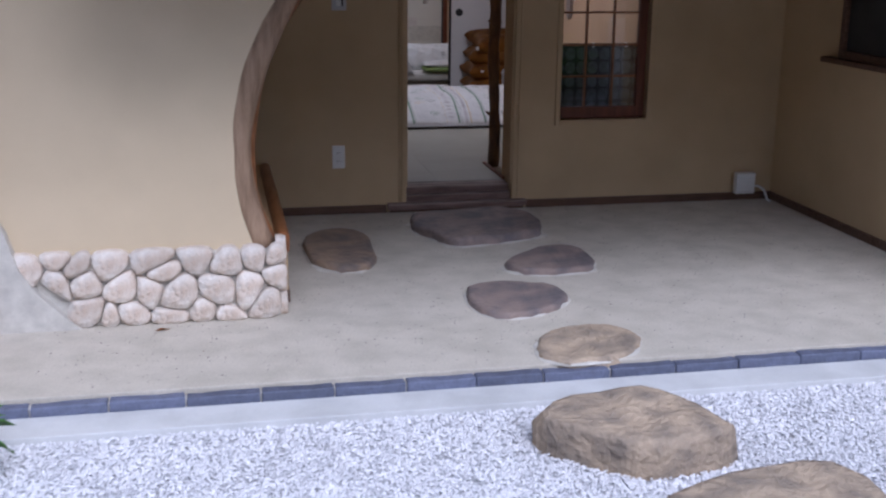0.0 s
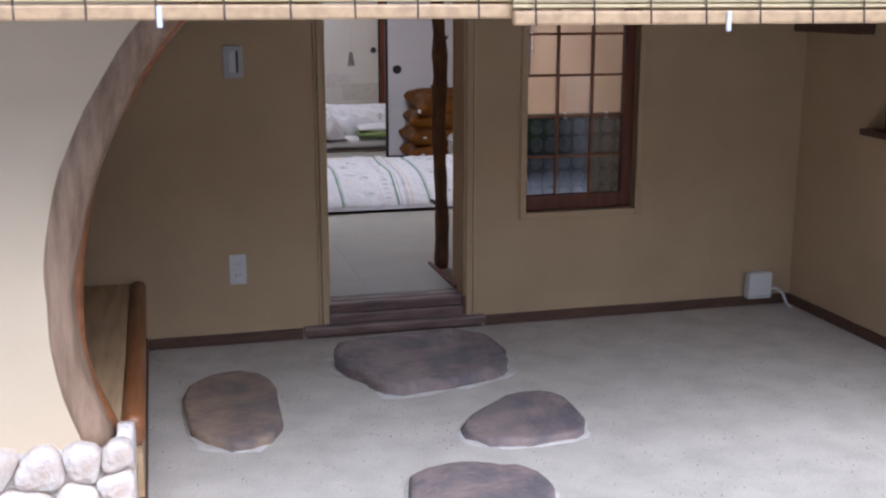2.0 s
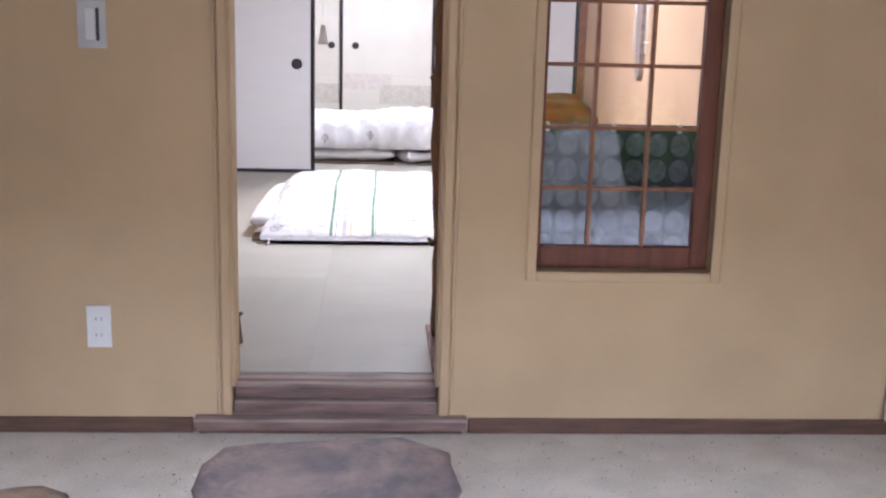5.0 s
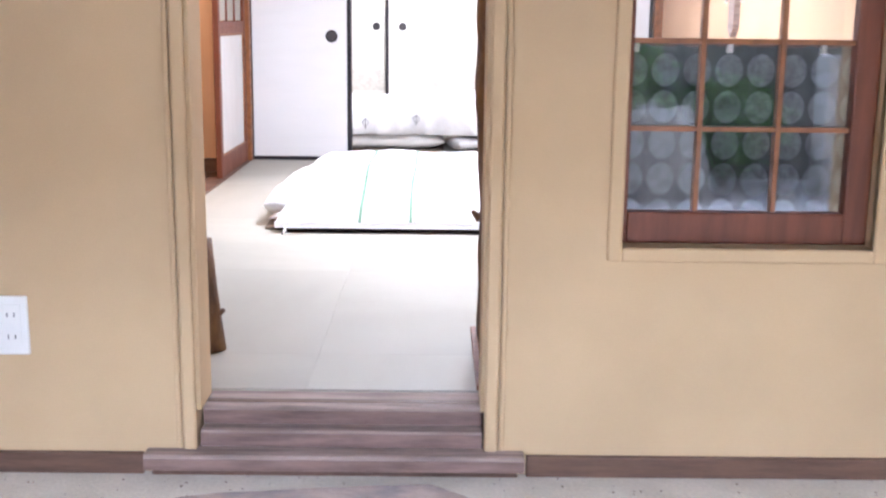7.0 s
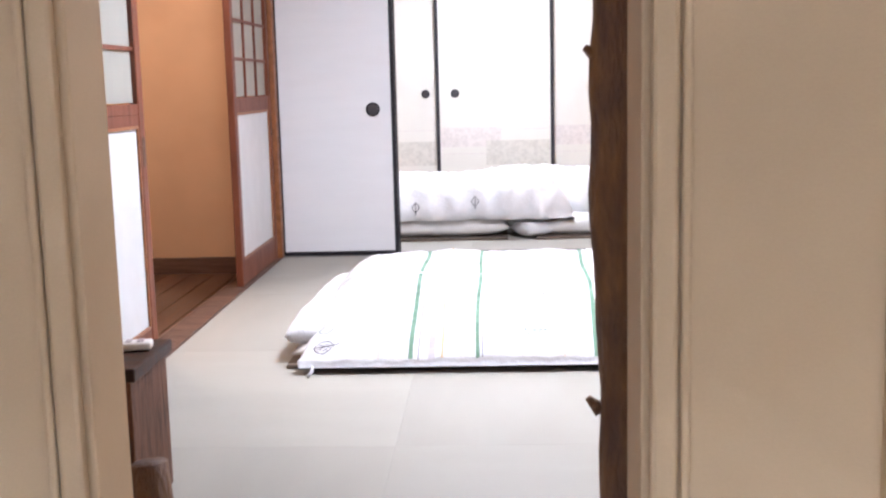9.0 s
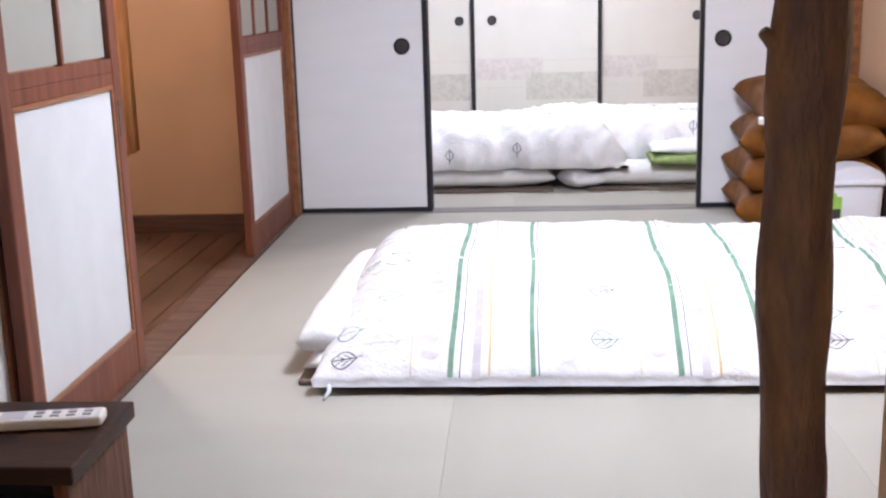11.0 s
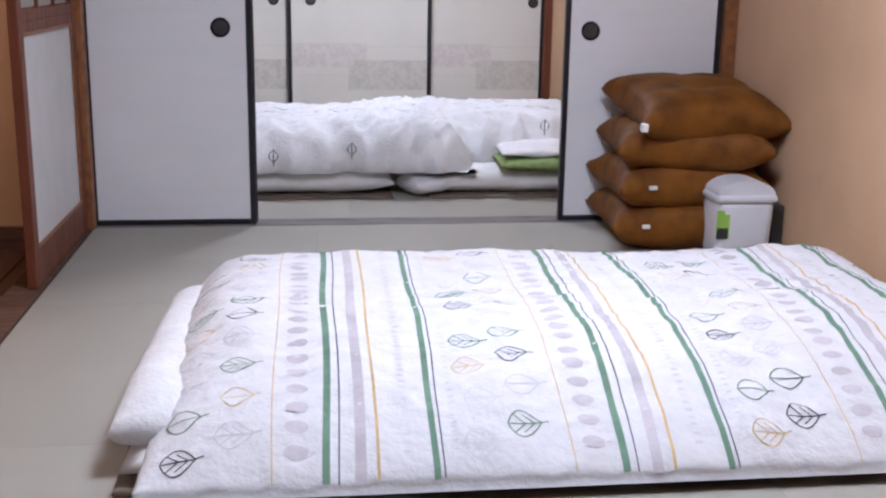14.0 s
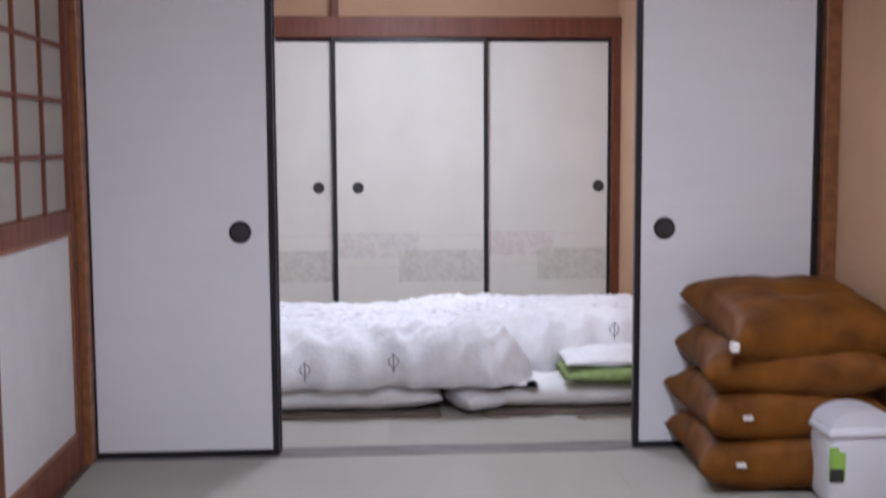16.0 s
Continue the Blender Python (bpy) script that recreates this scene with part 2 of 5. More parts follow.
def structure(name, bm, mat, label, category, smooth=False):
    return tagged(mesh_object(name, bm, mat, smooth), label, category, "", "structure")


def add_box(bm, x0, x1, y0, y1, z0, z1):
    made = bmesh.ops.create_cube(bm, size=1, matrix=Matrix.Translation(((x0 + x1) / 2, (y0 + y1) / 2, (z0 + z1) / 2)) @ Matrix.Diagonal((x1 - x0, y1 - y0, z1 - z0, 1)))
    return made["verts"]


def box(x0, x1, y0, y1, z0, z1, bevel=0.0, segments=2):
    bm = bmesh.new()
    add_box(bm, x0, x1, y0, y1, z0, z1)
    if bevel:
        bmesh.ops.bevel(bm, geom=bm.edges[:], offset=bevel, segments=segments, profile=0.5, affect="EDGES")
    return bm


def boxes(rows):
    bm = bmesh.new()
    for row in rows:
        add_box(bm, *row)
    return bm


def disc(x, y, z, r, depth, axis="y", steps=24, r2=None):
    bm = bmesh.new()
    turn = {"y": pose(x, y, z, 90, 0, 0), "x": pose(x, y, z, 0, 90, 0), "z": pose(x, y, z)}[axis]
    bmesh.ops.create_cone(bm, cap_ends=True, segments=steps, radius1=r, radius2=r if r2 is None else r2, depth=depth, matrix=turn)
    return bm


def tube(points, radii, sides=12, rough=0.0, seed=0):
    """A round bar along points, with caps and an uneven surface."""
    bm = bmesh.new()
    rings = []
    q = Vector((0, 0, 1)).rotation_difference(Vector(points[1]) - Vector(points[0]))
    for i, p in enumerate(points):
        p = Vector(p)
        a, b = Vector(points[max(i - 1, 0)]), Vector(points[min(i + 1, len(points) - 1)])
        q = (q @ Vector((0, 0, 1))).rotation_difference(b - a) @ q
        ring = []
        for k in range(sides):
            ang = 2 * math.pi * k / sides
            r = radii[i] * (1 + rough * noise.noise(Vector((math.cos(ang) * 1.5 + seed, math.sin(ang) * 1.5, i * 0.35))))
            ring.append(bm.verts.new(p + q @ Vector((r * math.cos(ang), r * math.sin(ang), 0))))
        rings.append(ring)
    for r0, r1 in zip(rings, rings[1:]):
        for k in range(sides):
            bm.faces.new((r0[k], r0[(k + 1) % sides], r1[(k + 1) % sides], r1[k]))
    bm.faces.new(list(reversed(rings[0])))
    bm.faces.new(rings[-1])
    return bm


def wall_with_holes(x0, x1, z0, z1, y0, y1, holes):
    """A wall along x from y0 to y1 thick, with rectangular holes (x0, x1, z0, z1)."""
    xs = sorted({x0, x1, *[v for h in holes for v in h[:2]]})
    zs = sorted({z0, z1, *[v for h in holes for v in h[2:]]})
    bm = bmesh.new()
    grid = {}

    def solid(i, j):
        if not (0 <= i < len(xs) - 1 and 0 <= j < len(zs) - 1):
            return False
        cx, cz = (xs[i] + xs[i + 1]) / 2, (zs[j] + zs[j + 1]) / 2
        return not any(h[0] < cx < h[1] and h[2] < cz < h[3] for h in holes)

    def vert(i, j, y):
        if (i, j, y) not in grid:
            grid[i, j, y] = bm.verts.new((xs[i], y, zs[j]))
        return grid[i, j, y]

    for i in range(len(xs) - 1):
        for j in range(len(zs) - 1):
            if not solid(i, j):
                continue
            for y in (y0, y1):
                bm.faces.new([vert(a, b, y) for a, b in ((i, j), (i + 1, j), (i + 1, j + 1), (i, j + 1))])
            for (di, dj), (a, b) in (((-1, 0), ((i, j), (i, j + 1))), ((1, 0), ((i + 1, j), (i + 1, j + 1))), ((0, -1), ((i, j), (i + 1, j))), ((0, 1), ((i, j + 1), (i + 1, j + 1)))):
                if not solid(i + di, j + dj):
                    bm.faces.new((vert(*a, y0), vert(*b, y0), vert(*b, y1), vert(*a, y1)))
    bmesh.ops.recalc_face_normals(bm, faces=bm.faces[:])
    return bm


def prism(points, y0, y1):
    """A flat shape in x and z, given thickness along y."""
    bm = bmesh.new()
    a, b = [[bm.verts.new((x, y, z)) for x, z in points] for y in (y0, y1)]
    n = len(points)
    bm.faces.new(a)
    bm.faces.new(b[::-1])
    for k in range(n):
        bm.faces.new((a[k], b[k], b[(k + 1) % n], a[(k + 1) % n]))
    bmesh.ops.recalc_face_normals(bm, faces=bm.faces[:])
    return bm


def slab_stone(outline, height, seed, sink=0.03, round_steps=3, rough=1.0, crisp=False):
    """A flat natural stone: a smoothed, uneven outline with a rounded rim and a lightly hollowed top."""
    pts = [Vector((x, y, 0)) for x, y in outline]
    for _ in range(round_steps):
        pts = [q for a, b in zip(pts, pts[1:] + pts[:1]) for q in (a * 0.75 + b * 0.25, a * 0.25 + b * 0.75)]
    mid = sum(pts, Vector()) / len(pts)
    bm = bmesh.new()
    rings = []
    profile = ((0.99, -sink), (1.0, height * 0.2), (1.0, height * 0.62), (0.985, height * 0.86), (0.95, height * 0.98), (0.88, height), (0.7, height * 1.02), (0.45, height), (0.22, height * 0.99))
    for scale, z in profile if crisp else ((1.03, -sink), (1.02, height * 0.25), (1.0, height * 0.7), (0.965, height * 0.93), (0.91, height), (0.75, height * 1.02), (0.5, height), (0.25, height * 0.98)):
        ring = []
        for i, p in enumerate(pts):
            d = p - mid
            wob = 1 + rough * 0.05 * noise.noise(Vector((p.x * 14 + seed, p.y * 14, z * 20))) + rough * 0.03 * noise.noise(Vector((p.x * 40, p.y * 40 + seed, z * 30)))
            q = mid + d * scale * wob
            ring.append(bm.verts.new((q.x, q.y, z + (0.16 * rough * height * noise.noise(Vector((q.x * 7, q.y * 7, seed))) if z > height * 0.5 else 0))))
        rings.append(ring)
    n = len(pts)
    for r0, r1 in zip(rings, rings[1:]):
        for k in range(n):
            bm.faces.new((r0[k], r0[(k + 1) % n], r1[(k + 1) % n], r1[k]))
    top = bm.verts.new((mid.x, mid.y, height))
    for k in range(n):
        bm.faces.new((rings[-1][k], rings[-1][(k + 1) % n], top))
    return bm


def cushion(lx, ly, h, seed, nx=26, ny=26, corner=0.10, flat=3.0, wrinkle=0.006, pinch=0.0, power=0.5):
    """A stuffed rectangle: full in the middle, thin at the seam, with drawn-in sides and pointed corners."""
    bm = bmesh.new()
    sheets = []
    for side in (1, -1):
        rows = []
        for i in range(nx + 1):
            row = []
            for j in range(ny + 1):
                u, v = 2 * i / nx - 1, 2 * j / ny - 1
                full = ((1 - abs(u) ** flat) * (1 - abs(v) ** flat)) ** power
                x = u * lx / 2 * (1 - corner * (1 - v * v) * abs(u) ** 4)
                y = v * ly / 2 * (1 - corner * (1 - u * u) * abs(v) ** 4)
                z = side * h / 2 * full
                z += wrinkle * full * noise.noise(Vector((x * 9 + seed, y * 9, side)))
                z -= side * pinch * math.exp(-(u * u + v * v) * 14)
                row.append(bm.verts.new((x, y, z + h / 2)))
            rows.append(row)
        for i in range(nx):
            for j in range(ny):
                f = (rows[i][j], rows[i + 1][j], rows[i + 1][j + 1], rows[i][j + 1])
                bm.faces.new(f if side > 0 else f[::-1])
        sheets.append(rows)
    bmesh.ops.remove_doubles(bm, verts=bm.verts[:], dist=0.0008)
    return bm

# ---- large structure ----
FUS_Y, BACK_Y = 4.70, 7.24
RIGHT_X, LEFT_X = 1.625, -1.0

structure("ground", boxes([(-60, 60, -80, -2.72, -0.16, -0.078), (-60, 60, -2.72, 60, -0.30, -0.20)]), M_GRAVEL_BED, "pale gravel ground of the garden around the house", "ground")
structure("floor_doma", box(-2.6, 2.3, -2.66, 0.06, -0.19, 0.0, 0.004), M_EARTH, "pale compacted earthen floor of the covered entrance", "floor")
structure("edge_strip", box(-6, 5, -2.90, -2.722, -0.19, -0.048, 0.004), M_CONCRETE, "pale concrete strip between slate edging and gravel", "trim")
structure("wall_entrance", wall_with_holes(-2.6, 2.3, -0.15, 2.6, 0.0, 0.12, [(-0.338, 0.334, 0.0, 1.86), (0.632, 1.198, 0.548, 1.56)]), M_PLASTER,
          "ochre plaster wall with a narrow doorway and a small window", "wall")
structure("wall_entrance_right", box(2.1, 2.25, -2.7, 0.0, -0.15, 2.6), M_PLASTER, "ochre plaster side wall of the entrance", "wall")
structure("wall_entrance_left", box(-2.45, -2.3, -1.74, 0.0, -0.15, 2.6), M_PLASTER, "ochre plaster wall behind the step bench", "wall")
structure("ceiling_doma", box(-2.6, 2.3, -2.95, 0.12, 2.45, 2.5), M_CEILING, "dark board ceiling over the entrance", "ceiling")
# unseen beam added to shut out light between blind tops and ceiling
structure("lintel_light_block", box(-2.6, 2.25, -2.68, -2.50, 2.20, 2.45, 0.005), M_WOOD_DARK, "dark unseen beam added to block light above the blinds, which it also carries", "beam")
structure("roof", box(-3.2, 3.0, -3.25, 8.0, 2.62, 2.74), M_ROOF, "grey roof over the house", "roof")

# baseboards of the entrance
structure("baseboard_back_left", box(-1.16, -0.46, -0.018, 0.0, 0.0, 0.05, 0.003), M_WOOD_DARK, "dark wooden baseboard", "baseboard")
structure("baseboard_back_right", box(0.43, 2.082, -0.018, 0.0, 0.0, 0.05, 0.003), M_WOOD_DARK, "dark wooden baseboard", "baseboard")
structure("baseboard_right", box(2.082, 2.1, -2.66, 0.0, 0.0, 0.05, 0.003), M_WOOD_DARK, "dark wooden baseboard", "baseboard")


def arch_x(z):
    """Outer edge of the bent log."""
    return -1.413 + 0.50 * (z - 0.72) ** 2


def arched_wall():
    bm = bmesh.new()
    front, back = [], []
    zs = [0.30 + 2.3 * i / 46 for i in range(47)]
    for z in zs:
        e = arch_x(z) + 0.035
        for ys, rows in ((-1.87, front), (-1.74, back)):
            rows.append((bm.verts.new((-2.45, ys, z)), bm.verts.new((e, ys, z))))
    for i in range(46):
        bm.faces.new((front[i][0], front[i][1], front[i + 1][1], front[i + 1][0]))
        bm.faces.new((back[i][1], back[i][0], back[i + 1][0], back[i + 1][1]))
        bm.faces.new((front[i][1], back[i][1], back[i + 1][1], front[i + 1][1]))
    return bm


structure("wall_arched", arched_wall(), M_PLASTER_PALE, "cream plaster screen wall with a curved edge", "wall")
structure("wall_arched_end", box(-2.62, -2.40, -1.97, -1.60, -0.15, 2.6, 0.006), M_WOOD_RED, "red-brown corner post beside the screen wall", "post")

arch = thing("bent_log_post", (0, -1.80, 0), "weathered bent natural log edging the curved plaster opening", "post")
zs = [0.31 + 2.1 * i / 40 for i in range(41)]
part("log", tube([(arch_x(z) + 0.045, -0.03, z) for z in zs], [0.053 + 0.004 * math.sin(7 * z) for z in zs], 20, 0.14, 3), M_LOG, arch, smooth=True)
part("bark_strip", tube([(arch_x(z) + 0.068, 0.02, z) for z in zs], [0.042 + 0.004 * math.sin(9 * z) for z in zs], 12, 0.25, 8), M_WOOD_ORANGE, arch, "darker smooth inner side of the log", smooth=True)

# threshold of the narrow doorway
door = tagged(new("door_1"), "open narrow doorway with worn wooden threshold boards", "doorway", "", "structure")
part("step_base", box(-0.44, 0.41, -0.02, 0.05, 0.0, 0.02), M_WOOD_DARK, door)
part("riser", box(-0.453, 0.423, -0.0475, -0.044, 0.022, 0.048), M_RISER, door, "red-brown worn riser")
part("riser", box(-0.33, 0.326, 0.003, 0.006, 0.062, 0.094), M_RISER, door, "red-brown worn riser")
part("riser", box(-0.33, 0.326, 0.0425, 0.0455, 0.104, 0.136), M_RISER, door, "red-brown worn riser")
part("lower_step", box(-0.455, 0.425, -0.045, 0.05, 0.018, 0.058, 0.006), M_WOOD_GREY, door, "worn grey-brown step board")
part("upper_step", box(-0.332, 0.328, 0.006, 0.12, 0.058, 0.10, 0.005), M_WOOD_GREY, door, "worn grey-brown step board")
part("sill", box(-0.332, 0.328, 0.045, 0.16, 0.10, 0.146, 0.005), M_WOOD_GREY, door, "wooden door sill with a worn groove")
part("groove", box(-0.332, 0.328, 0.075, 0.095, 0.1462, 0.1475), M_WOOD_DARK, door)
for side, x in ((-1, -0.338), (1, 0.334)):
    a, b, c, d = (x - 0.003, x + 0.028, -0.016, 0.0) if side > 0 else (x - 0.028, x + 0.003, -0.016, 0.0)
    part("door_trim", box(a, b, c, d, 0.059, 1.91, 0.006), M_PLASTER, door, "rounded ochre plaster trim")
    e0, e1 = (b + 0.004, b + 0.016) if side > 0 else (a - 0.016, a - 0.004)
    part("door_bead", box(e0, e1, -0.009, 0.0, 0.059, 1.91, 0.004), M_PLASTER, door, "slim ochre plaster bead")
    j0, j1 = (x - 0.012, x + 0.004) if side > 0 else (x - 0.004, x + 0.012)
    part("jamb", box(j0, j1, 0.004, 0.125, 0.15, 1.86, 0.002), M_PLASTER, door, "thin plastered door jamb")

# window of the entrance wall
window = tagged(new("window_1"), "small red-brown wooden lattice window set in ochre plaster trim", "window", "", "structure")
for a, b, c, d in ((0.600, 0.632, 0.515, 1.59), (1.198, 1.231, 0.515, 1.59), (0.632, 1.198, 0.515, 0.548), (0.632, 1.198, 1.56, 1.59)):
    part("window_trim", box(a, b, -0.014, 0.02, c, d, 0.005), M_PLASTER, window, "ochre plaster trim")
for a, b, c, d in ((0.634, 0.648, 0.55, 1.55), (1.140, 1.196, 0.55, 1.55), (0.648, 1.140, 0.55, 0.622), (0.648, 1.140, 1.51, 1.55)):
    part("sash", box(a, b, 0.035, 0.075, c, d, 0.004), M_WOOD_RED, window, "red-brown wooden sash")
for x in (0.803, 0.980):
    part("muntin", box(x - 0.006, x + 0.006, 0.042, 0.068, 0.622, 1.51, 0.002), M_WOOD_ORANGE, window, "slim wooden glazing bar")
for z in (0.810, 1.004, 1.200, 1.395):
    part("muntin", box(0.648, 1.14, 0.045, 0.065, z - 0.006, z + 0.006, 0.002), M_WOOD_ORANGE, window, "slim wooden glazing bar")
pane = part("pane", box(0.648, 1.14, 0.053, 0.056, 0.622, 1.51), M_GLASS, window, "clear reflecting glass")
pane.visible_shadow = False

# the sheer half curtain behind the window
cafe = thing("cafe_curtain", (0.9, 0.20, 0.60), "dark sheer half curtain with pale round motifs on a rod", "curtain")
part("rod", tube([(-0.34, 0, 0.395), (0.34, 0, 0.395)], [0.006, 0.006], 10), M_WOOD_DARK, cafe, "slim dark curtain rod", True)
bm = bmesh.new()
cols = [[bm.verts.new((-0.33 + 0.66 * i / 60, 0.006 * math.sin(i * 0.9), z)) for z in (-0.42, 0.0, 0.395)] for i in range(61)]
for c0, c1 in zip(cols, cols[1:]):
    for k in range(2):
        bm.faces.new((c0[k], c1[k], c1[k + 1], c0[k + 1]))
part("cloth", bm, M_LACE, cafe, "dark sheer cloth", True)
bm = bmesh.new()
for i in range(9):
    for j in range(9):
        x, z = -0.30 + i * 0.075, 0.335 - j * 0.086
        vs = [bm.verts.new((x + 0.033 * math.cos(a), -0.009, z + 0.039 * math.sin(a))) for a in [k * math.pi / 8 for k in range(16)]]
        bm.faces.new(vs)
part("round_motif", bm, M_LACE_DISC, cafe, "pale woven rounds")
for x in (-0.22, 0.0, 0.22):
    part("clip", box(x - 0.006, x + 0.006, -0.012, 0.012, 0.375, 0.405, 0.002), M_WHITE, cafe, "small white curtain clip")

# dark window with a sill and a beam on the side wall
side_window = tagged(new("window_2"), "dark wooden window with a small sill in the side wall", "window", "", "structure")
for a, b, c, d in ((-1.75, -0.72, 0.985, 1.03), (-1.75, -0.72, 1.75, 1.80), (-0.765, -0.72, 1.03, 1.75), (-1.75, -1.705, 1.03, 1.75)):
    part("window_frame", box(2.06, 2.1, a, b, c, d, 0.004), M_WOOD_DARK, side_window, "dark wooden frame")
part("pane", box(2.085, 2.095, -1.705, -0.765, 1.03, 1.75), M_SLOT, side_window, "dark pane")
part("window_sill", box(2.02, 2.1, -1.80, -0.60, 0.955, 0.985, 0.004), M_WOOD_DARK, side_window, "dark wooden sill")
structure("beam_side_wall", box(2.02, 2.1, -0.55, -0.002, 1.40, 1.46, 0.006), M_WOOD_DARK, "dark wooden shelf beam along the side wall", "beam")

# inner room shell
structure("wall_return", box(0.339, 0.43, 0.122, 0.27, 0.0, 2.4, 0.006), M_PLASTER, "ochre plaster return wall between the doorway and the branch post", "wall")
structure("wall_room_right", box(RIGHT_X, RIGHT_X + 0.12, 0.12, FUS_Y + 0.06, 0.0, 2.4), M_ROOM_WALL, "warm tan plaster wall of the tatami room", "wall")
structure("wall_room_left_front", box(-2.1, -2.0, 0.12, 4.74, 0.0, 2.4), M_ROOM_WALL, "warm tan plaster wall of the corridor", "wall")
structure("wall_corridor_end", box(-2.0, -1.07, 4.70, 4.80, 0.0, 2.4), M_ROOM_WALL, "warm tan plaster wall closing the corridor", "wall")
structure("baseboard_corridor", box(-2.0, -1.07, 4.66, 4.70, 0.05, 0.155, 0.003), M_WOOD_DARK, "dark brown baseboard of the corridor", "baseboard")
structure("ceiling_room", box(-2.1, 1.9, 0.12, 7.4, 2.4, 2.46), M_CEILING, "dark board ceiling of the tatami rooms", "ceiling")
structure("wall_back_room_right", box(1.42, 1.54, FUS_Y + 0.06, BACK_Y + 0.05, 0.0, 2.4), M_ROOM_WALL, "warm tan plaster wall of the second room", "wall")
structure("wall_back_room_left", box(-1.75, -1.63, FUS_Y + 0.1, BACK_Y + 0.05, 0.0, 2.4), M_ROOM_WALL, "warm tan plaster wall of the second room", "wall")
structure("wall_back_room_end", box(-1.75, 1.54, BACK_Y + 0.06, BACK_Y + 0.16, 0.0, 2.4), M_ROOM_WALL, "warm tan plaster wall above the closet doors", "wall")
structure("wall_over_shoji", box(LEFT_X - 0.06, LEFT_X + 0.01, 0.12, 4.70, 1.86, 2.4), M_ROOM_WALL, "tan plaster above the sliding lattice doors", "wall")
structure("lintel_shoji", box(LEFT_X - 0.07, LEFT_X + 0.02, 0.12, 4.70, 1.78, 1.86, 0.004), M_WOOD_ORANGE, "orange-brown lintel with door tracks", "trim")
structure("track_shoji", box(LEFT_X - 0.09, LEFT_X + 0.018, 0.12, 4.70, 0.05, T + 0.003, 0.003), M_WOOD_DARK, "red-brown floor track of the lattice doors", "trim")
structure("lintel_fusuma", box(LEFT_X, RIGHT_X, FUS_Y - 0.03, FUS_Y + 0.09, 1.79, 1.90, 0.004), M_WOOD_ORANGE, "orange-brown lintel between the two rooms", "trim")
structure("wall_over_fusuma", box(LEFT_X, RIGHT_X, FUS_Y + 0.0, FUS_Y + 0.06, 1.90, 2.4), M_ROOM_WALL, "tan plaster above the room divider", "wall")
structure("track_fusuma", box(LEFT_X + 0.025, RIGHT_X, FUS_Y - 0.035, FUS_Y + 0.085, 0.05, T + 0.003, 0.002), M_TRACK, "grey-brown floor track between the two rooms", "trim")
structure("post_corner_left", box(LEFT_X - 0.07, LEFT_X + 0.03, 4.63, 4.76, T, 2.4, 0.004), M_WOOD_ORANGE, "orange-brown corner post", "post")
structure("post_corner_right", box(1.572, RIGHT_X, 4.66, 4.78, T, 2.4, 0.003), M_WOOD_ORANGE, "orange-brown corner post", "post")
structure("lintel_back", box(-1.63, 1.42, BACK_Y - 0.05, BACK_Y + 0.06, 1.835, 1.95, 0.004), M_WOOD_RED, "red-brown lintel above the closet doors", "trim")
structure("post_back", box(-0.235, -0.19, BACK_Y + 0.0, BACK_Y + 0.06, 1.95, 2.4, 0.004), M_WOOD_RED, "red-brown post above the closet doors", "post")
structure("post_back_right", box(1.37, 1.42, BACK_Y - 0.04, BACK_Y + 0.06, T, 1.835, 0.004), M_WOOD_RED, "red-brown post beside the closet doors", "post")

# corridor floor boards
corridor = tagged(new("floor_corridor"), "dark worn plank floor of the corridor", "floor", "", "structure")
part("underfloor", box(-2.0, LEFT_X - 0.09, 0.12, 4.66, 0.0, 0.04), M_WOOD_DARK, corridor)
for i in range(7):
    x = -2.0 + i * 0.13
    for k, (y0, y1) in enumerate(((0.13, 2.2 + 0.3 * (i % 3)), (2.204 + 0.3 * (i % 3), 4.655))):
        part("plank", box(x + 0.002, min(x + 0.128, LEFT_X - 0.092), y0, y1, 0.04, 0.07, 0.002, 1), M_FLOORBOARD, corridor)

# tatami
tatami = tagged(new("floor"), "borderless square tatami mats of pale green-beige rush", "floor", "", "structure")
part("bedding", box(LEFT_X + 0.025, RIGHT_X, 0.12, BACK_Y + 0.06, 0.0, 0.10), M_WOOD_DARK, tatami)
part("bedding", box(-1.63, LEFT_X + 0.02, FUS_Y + 0.1, BACK_Y + 0.06, 0.0, 0.10), M_WOOD_DARK, tatami)


def tatami_mat(x0, x1, y0, y1, turned):
    w, d = (x1 - x0, y1 - y0) if not turned else (y1 - y0, x1 - x0)
    ob = part("tatami_mat", box(-w / 2 + 0.0004, w / 2 - 0.0004, -d / 2 + 0.0004, d / 2 - 0.0004, -0.05, 0), M_TATAMI, tatami)
    ob.matrix_basis = pose((x0 + x1) / 2, (y0 + y1) / 2, T, 0, 0, 90 if turned else 0)


xs, ys = (-0.975, -0.10, 0.80, 1.625), (0.16, 0.455, 1.475, 2.53, 3.59, 4.665)
for i in range(3):
    for j in range(5):
        tatami_mat(xs[i], xs[i + 1], ys[j], ys[j + 1], (i + j) % 2)
xs, ys = (-1.63, -0.75, 0.05, 0.82, 1.42), (4.785, 5.62, 6.45, 7.19)
for i in range(4):
    for j in range(3):
        tatami_mat(xs[i], xs[i + 1], ys[j], ys[j + 1], (i + j) % 2)

# ---- fusuma ----


